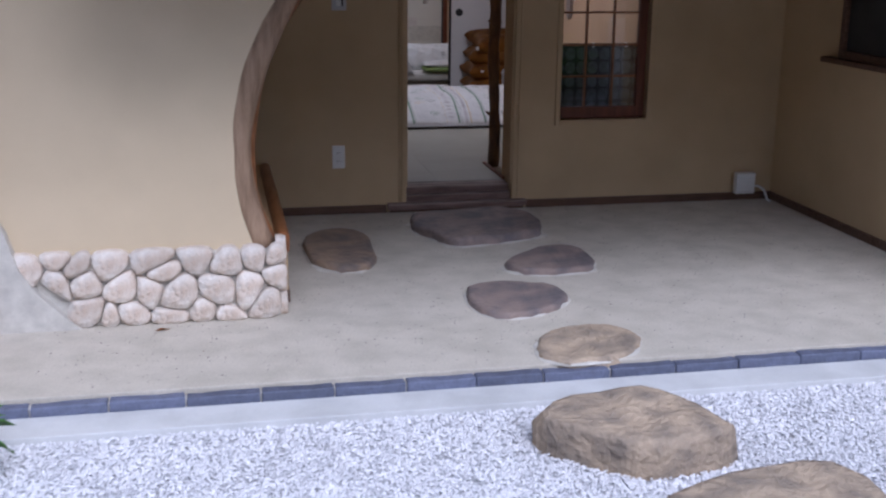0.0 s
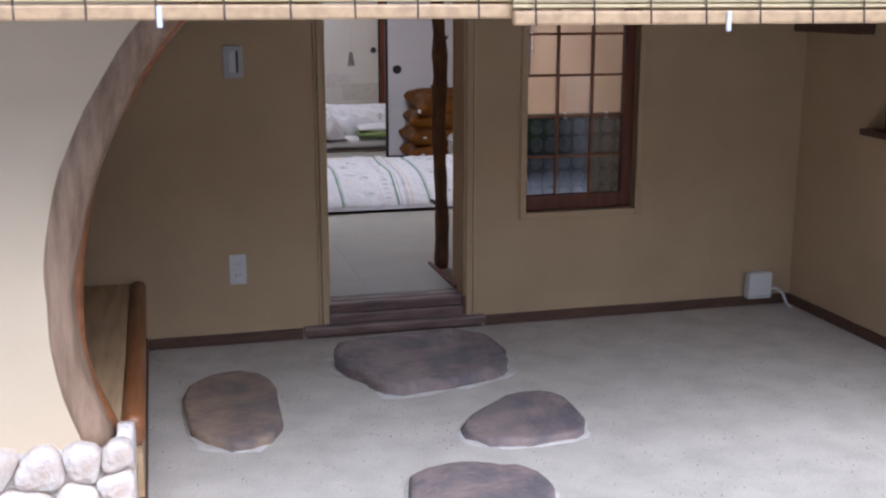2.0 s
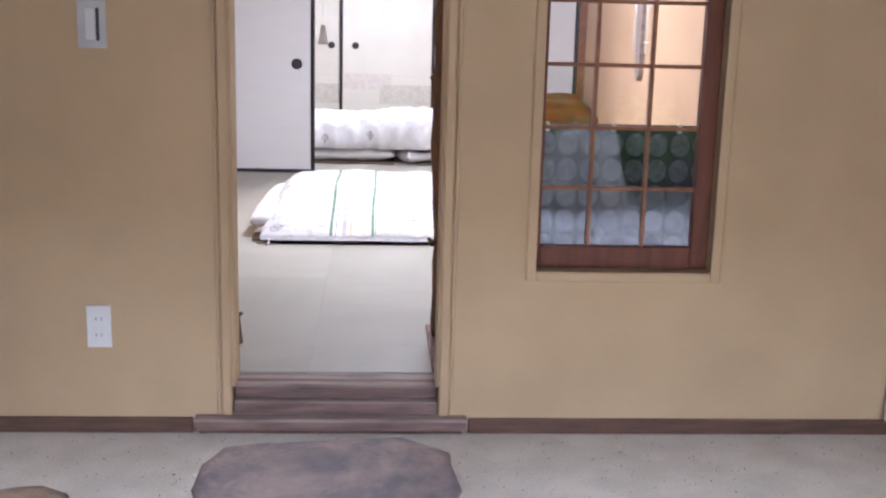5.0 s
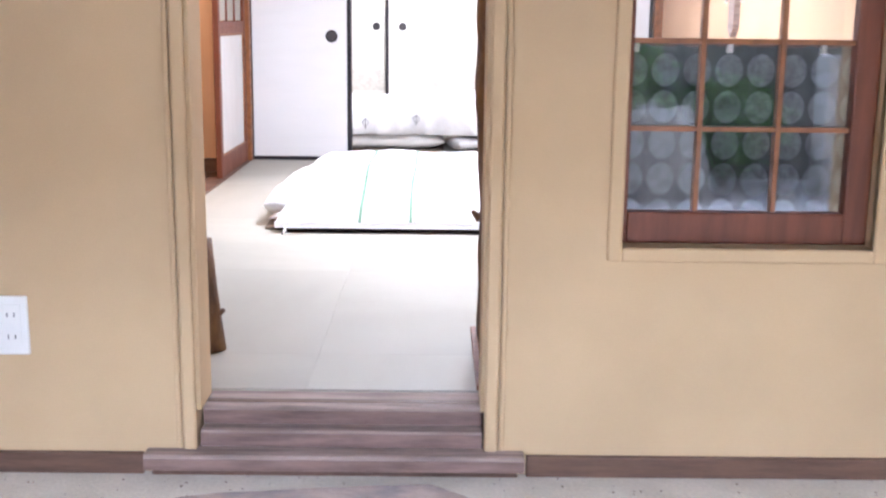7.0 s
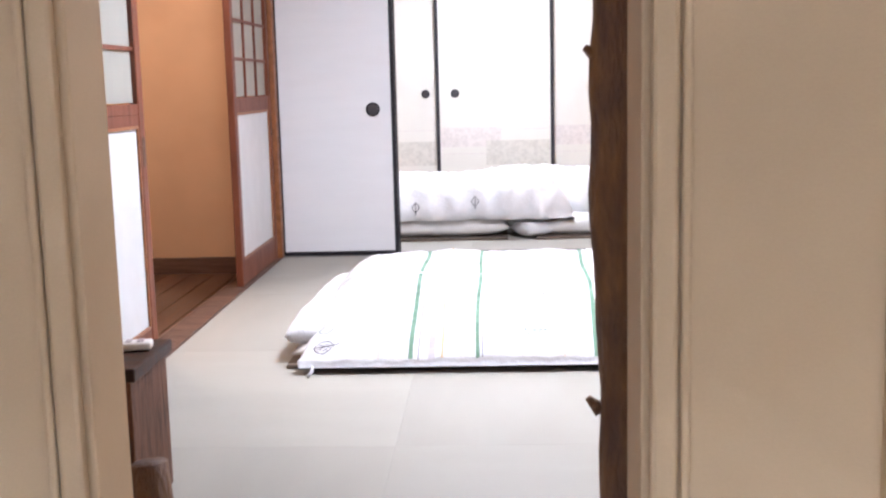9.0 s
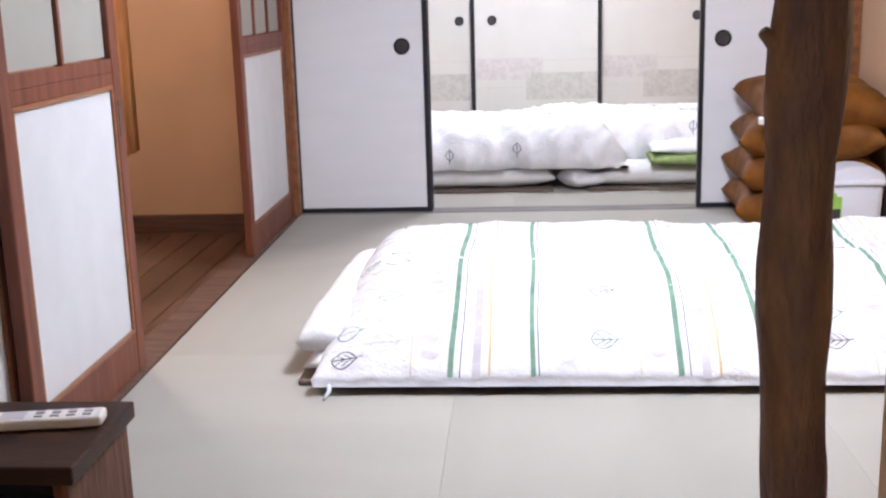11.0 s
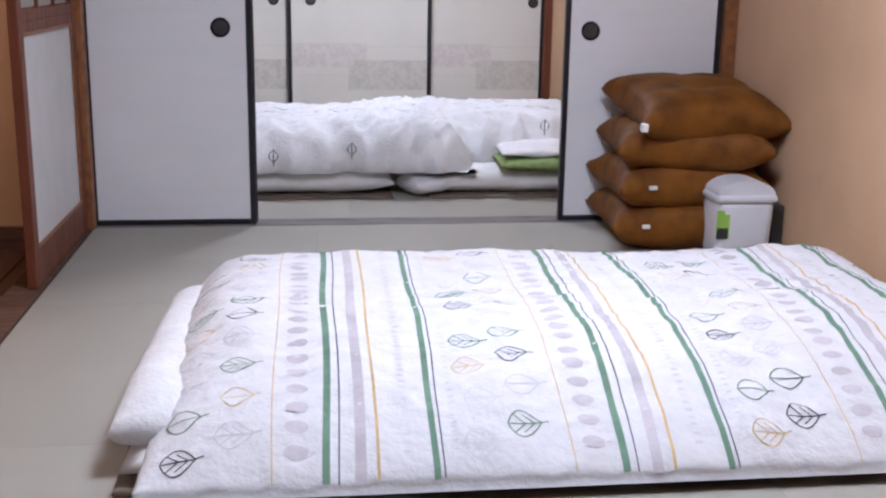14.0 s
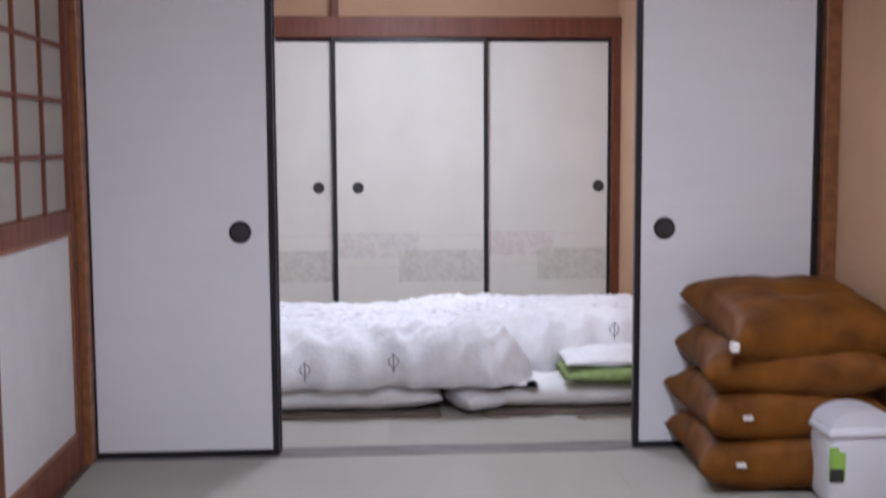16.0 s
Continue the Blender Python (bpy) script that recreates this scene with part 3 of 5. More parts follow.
def fusuma(x, y, w, h, z, pull_x, label, mat, group, pull_r=0.038, frame_w=0.022, band=0):
    door_panel = thing("sliding_door", (x, y, z), label, "sliding door", group)
    part("panel", box(frame_w, w - frame_w, -0.008, 0.010, frame_w, h - frame_w), mat, door_panel)
    for a, b, c, d in ((0, frame_w, 0, h), (w - frame_w, w, 0, h), (frame_w, w - frame_w, 0, frame_w * 0.8), (frame_w, w - frame_w, h - frame_w, h)):
        part("border", box(a, b, -0.014, 0.014, c, d, 0.002, 1), M_BLACK, door_panel, "black lacquered border")
    if pull_x:
        pull = part("pull", disc(pull_x, -0.009, 0.785 if band == 0 else 0.835, pull_r, 0.008), M_BLACK, door_panel, "round dark recessed pull", True)
        part("pull_dish", disc(pull_x, -0.0125, 0.785 if band == 0 else 0.835, pull_r * 0.76, 0.003), M_HIKITE, pull, "grey metal dish")
    if band:
        part("pale_line", boxes([(frame_w, w - frame_w, -0.0092, -0.008, z0, z0 + 0.006) for z0 in (0.555, 0.545 - 0.17)]), M_PRINT_PINK, door_panel, "faint printed lines")
        part("pink_block", box(frame_w, w * 0.55, -0.0096, -0.008, 0.43, 0.578), M_PRINT_PINK, door_panel, "faded pink printed block")
        part("sage_block", box(w * 0.42, w - frame_w, -0.0102, -0.008, 0.29, 0.475), M_PRINT_SAGE, door_panel, "faded sage printed block")
    return door_panel


fus_label = "plain white paper sliding door with black border and round pull"
fusuma(-0.985, FUS_Y, 0.645, 1.64, T + 0.003, 0.525, fus_label, M_FUSUMA, "room divider doors")
fusuma(0.912, FUS_Y, 0.655, 1.64, T + 0.003, 0.105, fus_label, M_FUSUMA, "room divider doors")
fusuma(-0.955, FUS_Y + 0.04, 0.62, 1.64, T + 0.003, 0, "plain white paper sliding door pushed behind its neighbour", M_FUSUMA, "room divider doors")
fusuma(0.942, FUS_Y + 0.04, 0.625, 1.64, T + 0.003, 0, "plain white paper sliding door pushed behind its neighbour", M_FUSUMA, "room divider doors")
closet_label = "cream closet sliding door with black border and faded printed blocks"
for x0, x1, p, dy in ((-1.60, -1.02, 0, 0.0), (-1.04, -0.19, 0.725, 0.035), (-0.235, 0.655, 0.145, 0.0), (0.635, 1.372, 0.665, 0.035)):
    fusuma(x0, BACK_Y - 0.03 + dy, x1 - x0, 1.68, T + 0.003, p, closet_label, M_FUSUMA_BACK, "closet doors", 0.032, 0.02 if dy else 0.026, 1)

# ---- shoji ----


def shoji(x, y0, y1, label, pane_mat):
    """A lattice door along y: glazed top, frosted panel below, boarded foot."""
    w, h = y1 - y0, 1.63
    sh = thing("lattice_door", (x, y0, T + 0.005), label, "sliding door", "lattice doors")
    st = 0.055
    for a, b in ((0, st), (w - st, w)):
        part("stile", box(-0.016, 0.016, a, b, 0, h, 0.003, 1), M_WOOD_RED, sh)
    for c, d in ((0, 0.115), (0.80, 0.835), (0.865 - 0.03, 0.87), (h - 0.05, h)):
        part("rail", box(-0.014, 0.014, st, w - st, c, d, 0.002, 1), M_WOOD_RED, sh)
    part("frosted_panel", box(-0.004, 0.006, st, w - st, 0.115, 0.80), M_PANEL, sh, "white frosted lower panel")
    for a, b, c, d in ((st, st + 0.012, 0.115, 0.80), (w - st - 0.012, w - st, 0.115, 0.80), (st, w - st, 0.115, 0.127), (st, w - st, 0.788, 0.80)):
        part("panel_bead", box(0.006, 0.014, a, b, c, d, 0.002, 1), M_WOOD_ORANGE, sh)
    n = max(2, round((w - 2 * st) / 0.26))
    for i in range(1, n):
        y = st + (w - 2 * st) * i / n
        part("muntin", box(-0.010, 0.010, y - 0.007, y + 0.007, 0.87, h - 0.05), M_WOOD_RED, sh)
    for k in range(1, 4):
        z = 0.87 + (h - 0.92) * k / 4
        part("muntin", box(-0.008, 0.008, st, w - st, z - 0.007, z + 0.007), M_WOOD_RED, sh)
    for i in range(n):
        y = st + (w - 2 * st) * i / n
        part("pane", box(-0.004, -0.001, y + 0.004, y + (w - 2 * st) / n - 0.004, 0.874, h - 0.054), pane_mat, sh, "frosted pane")
    part("finger_pull", box(0.014, 0.0175, w - 0.042, w - 0.014, 0.66, 0.76, 0.003, 1), M_WOOD_DARK, sh, "dark recessed finger pull")
    return sh


shoji_label = "red-brown lattice door with frosted lower panel, slid open"
shoji(LEFT_X - 0.01, 1.705, 2.425, shoji_label, M_TEXTURED)
shoji(LEFT_X - 0.05, 0.85, 1.765, shoji_label, M_TEXTURED)
shoji(LEFT_X - 0.01, 3.765, 4.625, shoji_label, M_TEXTURED)
structure("wall_room_left_end", box(LEFT_X - 0.06, LEFT_X, 0.12, 0.85, T, 1.78), M_ROOM_WALL, "tan plaster beside the doorway", "wall")

drape = thing("curtain", (-1.42, 3.3, 0.60), "short orange-tan curtain hanging in the corridor", "curtain")
bm = bmesh.new()
cols = [[bm.verts.new((0.02 * math.sin(i * 0.8), 0.42 * i / 40, z)) for z in (0, 0.6, 1.3)] for i in range(41)]
for c0, c1 in zip(cols, cols[1:]):
    for k in range(2):
        bm.faces.new((c0[k], c1[k], c1[k + 1], c0[k + 1]))
bmesh.ops.solidify(bm, geom=bm.faces[:], thickness=0.004)
part("cloth", bm, M_CURTAIN, drape, smooth=True)
part("rod", tube([(0, -0.30, 1.31), (0, 1.40, 1.31)], [0.01, 0.01], 10), M_WOOD_DARK, drape, "slim curtain rod", True)

# ---- rooms' lamps ----
for x, y in ((0.45, 2.5), (0.2, 5.9)):
    cl = thing("ceiling_lamp", (x, y, 2.4), "round white ceiling lamp with a diffuser", "lamp", "ceiling lamps")
    part("base", disc(0, 0, -0.03, 0.2, 0.06, "z"), M_WHITE, cl, smooth=True)
    part("diffuser", disc(0, 0, -0.095, 0.3, 0.07, "z", 32, 0.33), M_LAMP, cl, "glowing white diffuser", True)
cord = thing("lamp_pull", (-0.082, 0.72, 1.218), "white conical lamp pull on a thin cord", "lamp pull")
part("cord", tube([(0, 0, 0.06), (0, 0, 1.182)], [0.0014, 0.0014], 6), M_WHITE, cord)
part("cone", disc(0, 0, 0.036, 0.019, 0.068, "z", 20, 0.007), M_WHITE, cord, "pale translucent cone", True)

# ---- bedding ----
FX0, FX1, FY0, FY1, FH = -0.475, 1.50, 2.19, 3.52, 0.215


def quilt_height(x, y):
    """Top of the quilt above the tatami: a soft loft that thins out to the front hem, with wrinkles."""
    def rim(d, r, p, q):
        d = max(0.0, min(1.0, d / r))
        return (1 - (1 - d) ** p) ** q
    front, back, ends = y - FY0, FY1 - y, min(x - FX0, FX1 - x)
    full = rim(front, 0.62, 1.8, 0.75) * rim(back, 0.30, 2.4, 0.6) * rim(ends, 0.20, 2.2, 0.6)
    wave = 0.020 * noise.noise(Vector((x * 2.6, y * 2.2, 0.3))) + 0.012 * noise.noise(Vector((x * 7, y * 3.5, 2.0)))
    fine = 0.005 * (1 - abs(noise.noise(Vector((x * 5 - y * 9, y * 16 + x * 7, 11.0))))) ** 5 + 0.008 * (1 - abs(noise.noise(Vector((x * 9 + y * 4, y * 11 - x * 3, 4.0))))) ** 4
    gather = 0.012 * (0.6 + 0.4 * noise.noise(Vector((x * 5, 0, 8)))) * math.sin(x * 52 + 3 * noise.noise(Vector((x * 6, y * 3, 1)))) * math.exp(-front / 0.07)
    return 0.040 + (FH - 0.040) * full + (wave + fine) * (0.3 + 0.7 * full) + gather * 0.5


def shear(x, y):
    return x + 0.05 * (y - FY0) * (x - FX0) / 1.9


futon = thing("futon_bed", (0, 0, T), "made-up floor futon with a white leaf-print quilt on tatami", "futon")
part("mattress", cushion(1.94, 1.12, 0.075, 5, 40, 24, 0.015, 8, 0.004), M_MATTRESS, futon, "off-white thin mattress", True).matrix_basis = pose(0.455, 2.84, 0.006)
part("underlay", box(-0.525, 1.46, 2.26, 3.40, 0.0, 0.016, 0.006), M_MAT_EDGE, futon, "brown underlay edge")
part("sheet_roll", cushion(0.24, 1.02, 0.135, 9, 24, 48, 0.0, 3.4, 0.022, 0.0, 0.4), M_CLOTH_WRINKLED, futon, "white sheet end", True).matrix_basis = pose(-0.412, 2.87, 0.016, 0, 0, -2)
bm = bmesh.new()
NX, NY = 200, 140
rows = []
for i in range(NX + 1):
    row = []
    for j in range(NY + 1):
        x, y = FX0 + (FX1 - FX0) * i / NX, FY0 + (FY1 - FY0) * j / NY
        row.append(bm.verts.new((shear(x, y), y, quilt_height(x, y))))
    rows.append(row)
for i in range(NX):
    for j in range(NY):
        bm.faces.new((rows[i][j], rows[i + 1][j], rows[i + 1][j + 1], rows[i][j + 1]))
rim_loop = [rows[i][0] for i in range(NX + 1)] + [rows[NX][j] for j in range(1, NY + 1)] + [rows[i][NY] for i in range(NX - 1, -1, -1)] + [rows[0][j] for j in range(NY - 1, 0, -1)]
low = [bm.verts.new((v.co.x * 0.995, v.co.y, 0.022)) for v in rim_loop]
for k in range(len(low)):
    n = (k + 1) % len(low)
    bm.faces.new((rim_loop[n], rim_loop[k], low[k], low[n]))
bm.faces.new(low)
quilt = part("quilt", bm, M_CLOTH, futon, "white cotton quilt cover", True)


class Print:
    """Printed marks that lie on the quilt."""

    def __init__(self):
        self.bm = bmesh.new()

    def ribbon(self, pts, width):
        pairs = []
        for i, (x, y) in enumerate(pts):
            a, b = pts[max(i - 1, 0)], pts[min(i + 1, len(pts) - 1)]
            dx, dy = b[0] - a[0], b[1] - a[1]
            n = math.hypot(dx, dy) or 1
            ox, oy = -dy / n * width / 2, dx / n * width / 2
            pairs.append([self.bm.verts.new((shear(px, py), py, quilt_height(px, py) + 0.0020)) for px, py in ((x + ox, y + oy), (x - ox, y - oy))])
        for p, q in zip(pairs, pairs[1:]):
            self.bm.faces.new((p[0], p[1], q[1], q[0]))

    def blob(self, x, y, rx, ry):
        mid = self.bm.verts.new((shear(x, y), y, quilt_height(x, y) + 0.0022))
        ring = []
        for k in range(14):
            a = 2 * math.pi * k / 14
            px, py = x + rx * math.cos(a), y + ry * math.sin(a)
            ring.append(self.bm.verts.new((shear(px, py), py, quilt_height(px, py) + 0.0021)))
        for k in range(14):
            self.bm.faces.new((mid, ring[k], ring[(k + 1) % 14]))

    def leaf(self, x, y, length, width, line, veins=True):
        n = 12
        for side in (1, -1):
            self.ribbon([(x - length / 2 + length * i / n, y + side * width / 2 * math.sin(math.pi * (i / n) ** 0.8)) for i in range(n + 1)], line)
        self.ribbon([(x - length * 0.45, y), (x, y), (x + length * 0.45, y), (x + length * 0.72, y + 0.004)], line)
        if veins:
            for f in (-0.15, 0.12):
                for side in (1, -1):
                    self.ribbon([(x + f * length + 0.012, y), (x + f * length - 0.012, y + side * width * 0.33)], line * 0.8)


prints = {key: Print() for key in ("green", "grey", "pale", "dark", "ochre")}
steps = [FY0 + 0.001 + (FY1 - FY0 - 0.02) * k / 84 for k in range(85)]


def line_at(key, x, width):
    if FX0 + 0.02 < x < FX1 - 0.03:
        prints[key].ribbon([(x + 0.003 * math.sin(y * 9 + x * 20), y) for y in steps], width)


rng = random.Random(4)
PERIOD = 0.595
for k in range(-1, 4):
    x0 = -0.108 + k * PERIOD
    line_at("green", x0, 0.015)
    line_at("dark", x0 + 0.024, 0.003)
    line_at("grey", x0 + 0.064, 0.022)
    line_at("ochre", x0 + 0.097, 0.006)
    line_at("green", x0 + 0.213, 0.013)
    line_at("dark", x0 + 0.229, 0.003)
    line_at("ochre", x0 + 0.488, 0.0022)
    if FX0 + 0.05 < x0 + 0.16 < FX1 - 0.05:
        y = FY0 + 0.05
        while y < FY1 - 0.1:
            prints["pale"].ribbon([(x0 + 0.150, y), (x0 + 0.165, y)], 0.006)
            prints["pale"].ribbon([(x0 + 0.250, y), (x0 + 0.262, y)], 0.004)
            y += 0.019
    if FX0 + 0.05 < x0 + 0.535 < FX1 - 0.06:
        y = FY0 + 0.06
        while y < FY1 - 0.08:
            prints["grey"].blob(x0 + 0.535, y, 0.024, 0.015)
            prints["pale"].ribbon([(x0 + 0.560, y), (x0 + 0.572, y)], 0.003)
            y += 0.055
    for c, dx in enumerate((0.312, 0.408)):
        x = x0 + dx
        if not FX0 + 0.07 < x < FX1 - 0.09:
            continue
        y = FY0 + 0.060 + 0.045 * c
        n = 0
        while y < FY1 - 0.12:
            style = (("dark", 0.0029), ("green", 0.0028), ("pale", 0.003), ("pale", 0.003), ("ochre", 0.0024), ("green", 0.0026), ("pale", 0.003))[(n + c * 3 + k * 2 + 2) % 7]
            prints[style[0]].leaf(x + rng.uniform(-0.008, 0.008), y, 0.074 + rng.uniform(-0.006, 0.004), 0.062, style[1], n % 3 != 1)
            y += 0.108
            n += 1
for key, mat in (("green", M_P_GREEN), ("grey", M_P_GREY), ("pale", M_P_PALE), ("dark", M_P_DARK), ("ochre", M_P_ORANGE)):
    tagged(part("printed_pattern", prints[key].bm, mat, quilt, "printed stripes and leaves"), kind="stuff")
part("tie", tube([(-0.43, 2.20, 0.03), (-0.425, 2.17, 0.018), (-0.435, 2.14, 0.006)], [0.005, 0.006, 0.004], 8), M_CLOTH, futon, "white cord tie", True)


def heap(lx, ly, h, seed, nx=70, ny=50, crest=0.5, lines=None):
    """A rumpled quilt: an uneven, creased heap closed below."""
    bm = bmesh.new()
    rows = []
    for i in range(nx + 1):
        row = []
        for j in range(ny + 1):
            u, v = i / nx, j / ny
            e1, e2 = min(1, min(u, 1 - u) * lx / 0.24), min(1, min(v, 1 - v) * ly / 0.20)
            full = max(0, 1 - ((1 - e1) ** 2.2 + (1 - e2) ** 2.2)) ** 0.6
            x, y = (u - 0.5) * lx, (v - 0.5) * ly
            big = noise.noise(Vector((x * 2.2 + seed, y * 2.5, seed)))
            fan = math.exp(-((x - crest) / 0.30) ** 2)
            long_fold = 1 - abs(noise.noise(Vector((x * 1.7 + seed, y * 11 + 1.5 * big, 2))))
            q1, q2 = 0.75 * x + 0.66 * y, 0.66 * x - 0.75 * y
            crease = 1 - abs(noise.noise(Vector((q1 * 3.2 + seed, q2 * 13 + big, 7))))
            crease2 = 1 - abs(noise.noise(Vector((x * 15 + y * 7 + seed, y * 22 - x * 6, 5))))
            z = full * (h * (0.88 + 0.08 * big + 0.12 * fan) + 0.018 * (long_fold ** 5 - 0.4) + (0.055 if v < 0.4 else 0.012) * fan * (crease ** 4 - 0.5) + (0.010 + 0.006 * fan) * (crease2 ** 4 - 0.4))
            hem = max(0, 1 - v / 0.12)
            y += 0.035 * hem * noise.noise(Vector((x * 5, seed, 3))) + 0.014 * hem * math.sin(x * 38 + seed)
            z += 0.012 * math.exp(-((v - 0.1) / 0.08) ** 2) * math.sin(x * 38 + seed + y * 14)
            edge = 1 + 0.02 * noise.noise(Vector((x * 7, y * 7, seed + 9)))
            row.append(bm.verts.new((x * edge, y * edge, max(0.004, z))))
        rows.append(row)
    for i in range(nx):
        for j in range(ny):
            bm.faces.new((rows[i][j], rows[i + 1][j], rows[i + 1][j + 1], rows[i][j + 1]))
    if lines is not None:
        for v0, width in ((0.34, 0.3), (0.46, 0.5), (0.50, 0.2), (0.62, 0.3), (0.74, 0.5)):
            j = int(v0 * ny)
            strip = []
            for i in range(3, nx - 2):
                p, q = rows[i][j].co, rows[i][j + 1].co
                up = Vector((0, -0.002, 0.003))
                strip.append((lines.verts.new(p + up), lines.verts.new(p.lerp(q, width) + up)))
            for c, d in zip(strip, strip[1:]):
                lines.faces.new((c[0], d[0], d[1], c[1]))
    loop = [rows[i][0] for i in range(nx + 1)] + [rows[nx][j] for j in range(1, ny + 1)] + [rows[i][ny] for i in range(nx - 1, -1, -1)] + [rows[0][j] for j in range(ny - 1, 0, -1)]
    bm.faces.new(list(reversed(loop)))
    return bm


def small_leaves(parent, places, mat):
    bm = bmesh.new()
    for x, y, z in places:
        for side in (1, -1):
            pts = [(x + side * 0.022 * math.sin(math.pi * i / 8), y, z - 0.03 + 0.06 * i / 8) for i in range(9)]
            vs = [(bm.verts.new(p), bm.verts.new((p[0] - side * 0.004, p[1], p[2]))) for p in pts]
            for a, b in zip(vs, vs[1:]):
                bm.faces.new((a[0], a[1], b[1], b[0]))
        vs = [bm.verts.new((x + dx, y, z + dz)) for dx, dz in ((-0.002, -0.045), (0.002, -0.045), (0.002, 0.03), (-0.002, 0.03))]
        bm.faces.new(vs)
    tagged(part("printed_leaf", bm, mat, parent, "dark printed leaves"), kind="stuff")


for x0, x1, seed, label in ((-1.05, 0.27, 3, "rumpled white quilt on a low floor futon"), (0.42, 1.40, 11, "rumpled white quilt over a floor futon with a green blanket")):
    w = x1 - x0
    bed = thing("futon_bed", ((x0 + x1) / 2, 5.72, T), label, "futon", "back room futons")
    part("mattress", cushion(w, 1.0, 0.13, seed, 40, 30, 0.02, 6, 0.008), M_MATTRESS, bed, "thick off-white mattress", True)
    part("underlay", box(-w / 2 + 0.01, w / 2 - 0.01, -0.53, 0.5, 0.0, 0.012, 0.004), M_MAT_EDGE, bed, "brown underlay")
    if seed == 3:
        stripes = bmesh.new()
        cover = part("quilt", heap(w + 0.46, 1.10, 0.24, seed, 150, 90, 0.62, stripes), M_CLOTH_WRINKLED, bed, "rumpled white quilt", True)
        cover.matrix_basis = pose(0.15, 0.03, 0.115)
        tagged(part("printed_stripe", stripes, M_P_GREY, cover, "faint printed stripes"), kind="stuff")
    else:
        stripes = bmesh.new()
        cover = part("quilt", heap(w + 0.14, 0.86, 0.255, seed, 120, 80, -0.5, stripes), M_CLOTH_WRINKLED, bed, "rumpled white quilt", True)
        cover.matrix_basis = pose(-0.05, 0.16, 0.12)
        tagged(part("printed_stripe", stripes, M_P_GREY, cover, "faint printed stripes"), kind="stuff")
        part("sheet_end", cushion(0.20, 0.22, 0.09, 4, 16, 16, 0.05, 3, 0.01), M_CLOTH, bed, "white sheet end hanging in the gap", True).matrix_basis = pose(-0.50, -0.42, 0.01, 0, 0, 25)
    if seed == 11:
        part("blanket", cushion(0.70, 0.44, 0.06, 2, 24, 20, 0.03, 4, 0.012), M_BLANKET, bed, "folded green blanket", True).matrix_basis = pose(0.19, -0.34, 0.122)
        part("folded_sheet", cushion(0.70, 0.44, 0.065, 6, 30, 24, 0.04, 2.6, 0.022), M_CLOTH_WRINKLED, bed, "folded white sheet", True).matrix_basis = pose(0.20, -0.285, 0.165)
    small_leaves(bed, [(-0.12, -0.525, 0.21), (0.11, -0.53, 0.20), (0.46, -0.53, 0.23)] if seed == 3 else [(0.1, -0.27, 0.30)], M_P_DARK)

# ---- cushions and bin ----
def stuffed(size, h, seed, n=52):
    """A firm square floor cushion: plump faces, seams with pulled creases, pointed corners."""
    bm = cushion(size, size, h, seed, n, n, 0.09, 4.5, 0.010, 0.018, 0.42)
    for v in bm.verts:
        u, w = 2 * v.co.x / size, 2 * v.co.y / size
        edge = max(abs(u), abs(w)) ** 5
        corner = (abs(u) * abs(w)) ** 2
        v.co.x *= 1 + 0.07 * corner ** 2
        v.co.y *= 1 + 0.07 * corner ** 2
        along = v.co.x if abs(w) > abs(u) else v.co.y
        v.co.z += 0.006 * edge * noise.noise(Vector((along * 30, seed, 1.0))) + 0.012 * corner * noise.noise(Vector((v.co.x * 22, v.co.y * 22, seed)))
        v.co.z += 0.010 * noise.noise(Vector((v.co.x * 4, v.co.y * 4, seed + 5.0)))
    return bm


for i, (dx, dy, turn, size) in enumerate(((-0.02, 0.0, -5, 0.56), (-0.015, 0.01, -2, 0.555), (0.0, 0.0, -7, 0.56), (0.035, -0.01, 1, 0.545))):
    zab = thing("floor_cushion", (1.315 + dx, 4.365 + dy, T + 0.002 + 0.146 * i), "brown satin floor cushion in a stack of four", "cushion", "stacked floor cushions", turn)
    if i == 3:
        zab.matrix_basis = pose(1.345, 4.36, T + 0.432, 9, 0, turn)
    part("cover", stuffed(size, 0.185, 20 + i), M_ZABUTON, zab, smooth=True)
    if i < 2:
        part("tag", box(-0.175, -0.145, -0.276, -0.256, 0.094, 0.108, 0.002), M_WHITE, zab, "small white care tag")
    if i == 3:
        part("tag", box(-0.294, -0.270, -0.294, -0.268, 0.078, 0.106, 0.003), M_WHITE, zab, "small white care tag at the corner")

bin_ = thing("waste_bin", (1.44, 4.06, T), "white plastic bin with a domed swing lid and green label", "bin")
bm = box(-0.109, 0.109, -0.085, 0.085, 0, 0.225, 0.028, 4)
for v in bm.verts:
    k = 0.92 + 0.08 * v.co.z / 0.225
    v.co.x *= k
    v.co.y *= k
part("body", bm, M_BIN, bin_, smooth=True)
part("rim", box(-0.116, 0.116, -0.092, 0.092, 0.215, 0.245, 0.014, 3), M_BIN, bin_, smooth=True)
bm = bmesh.new()
cols = []
for i in range(21):
    a = math.pi * i / 20
    cols.append([bm.verts.new((0.108 * math.cos(a), y, 0.243 + 0.055 * math.sin(a))) for y in (-0.08, 0.08)])
for a, b in zip(cols, cols[1:]):
    bm.faces.new((a[0], b[0], b[1], a[1]))
for k in (0, 1):
    bm.faces.new([c[k] for c in cols] if k else [c[k] for c in reversed(cols)])
part("lid", bm, M_BIN, bin_, "domed swing lid")
part("label", box(-0.108, -0.06, -0.0835, -0.0785, 0.09, 0.19), M_GREEN, bin_, "green paper label")
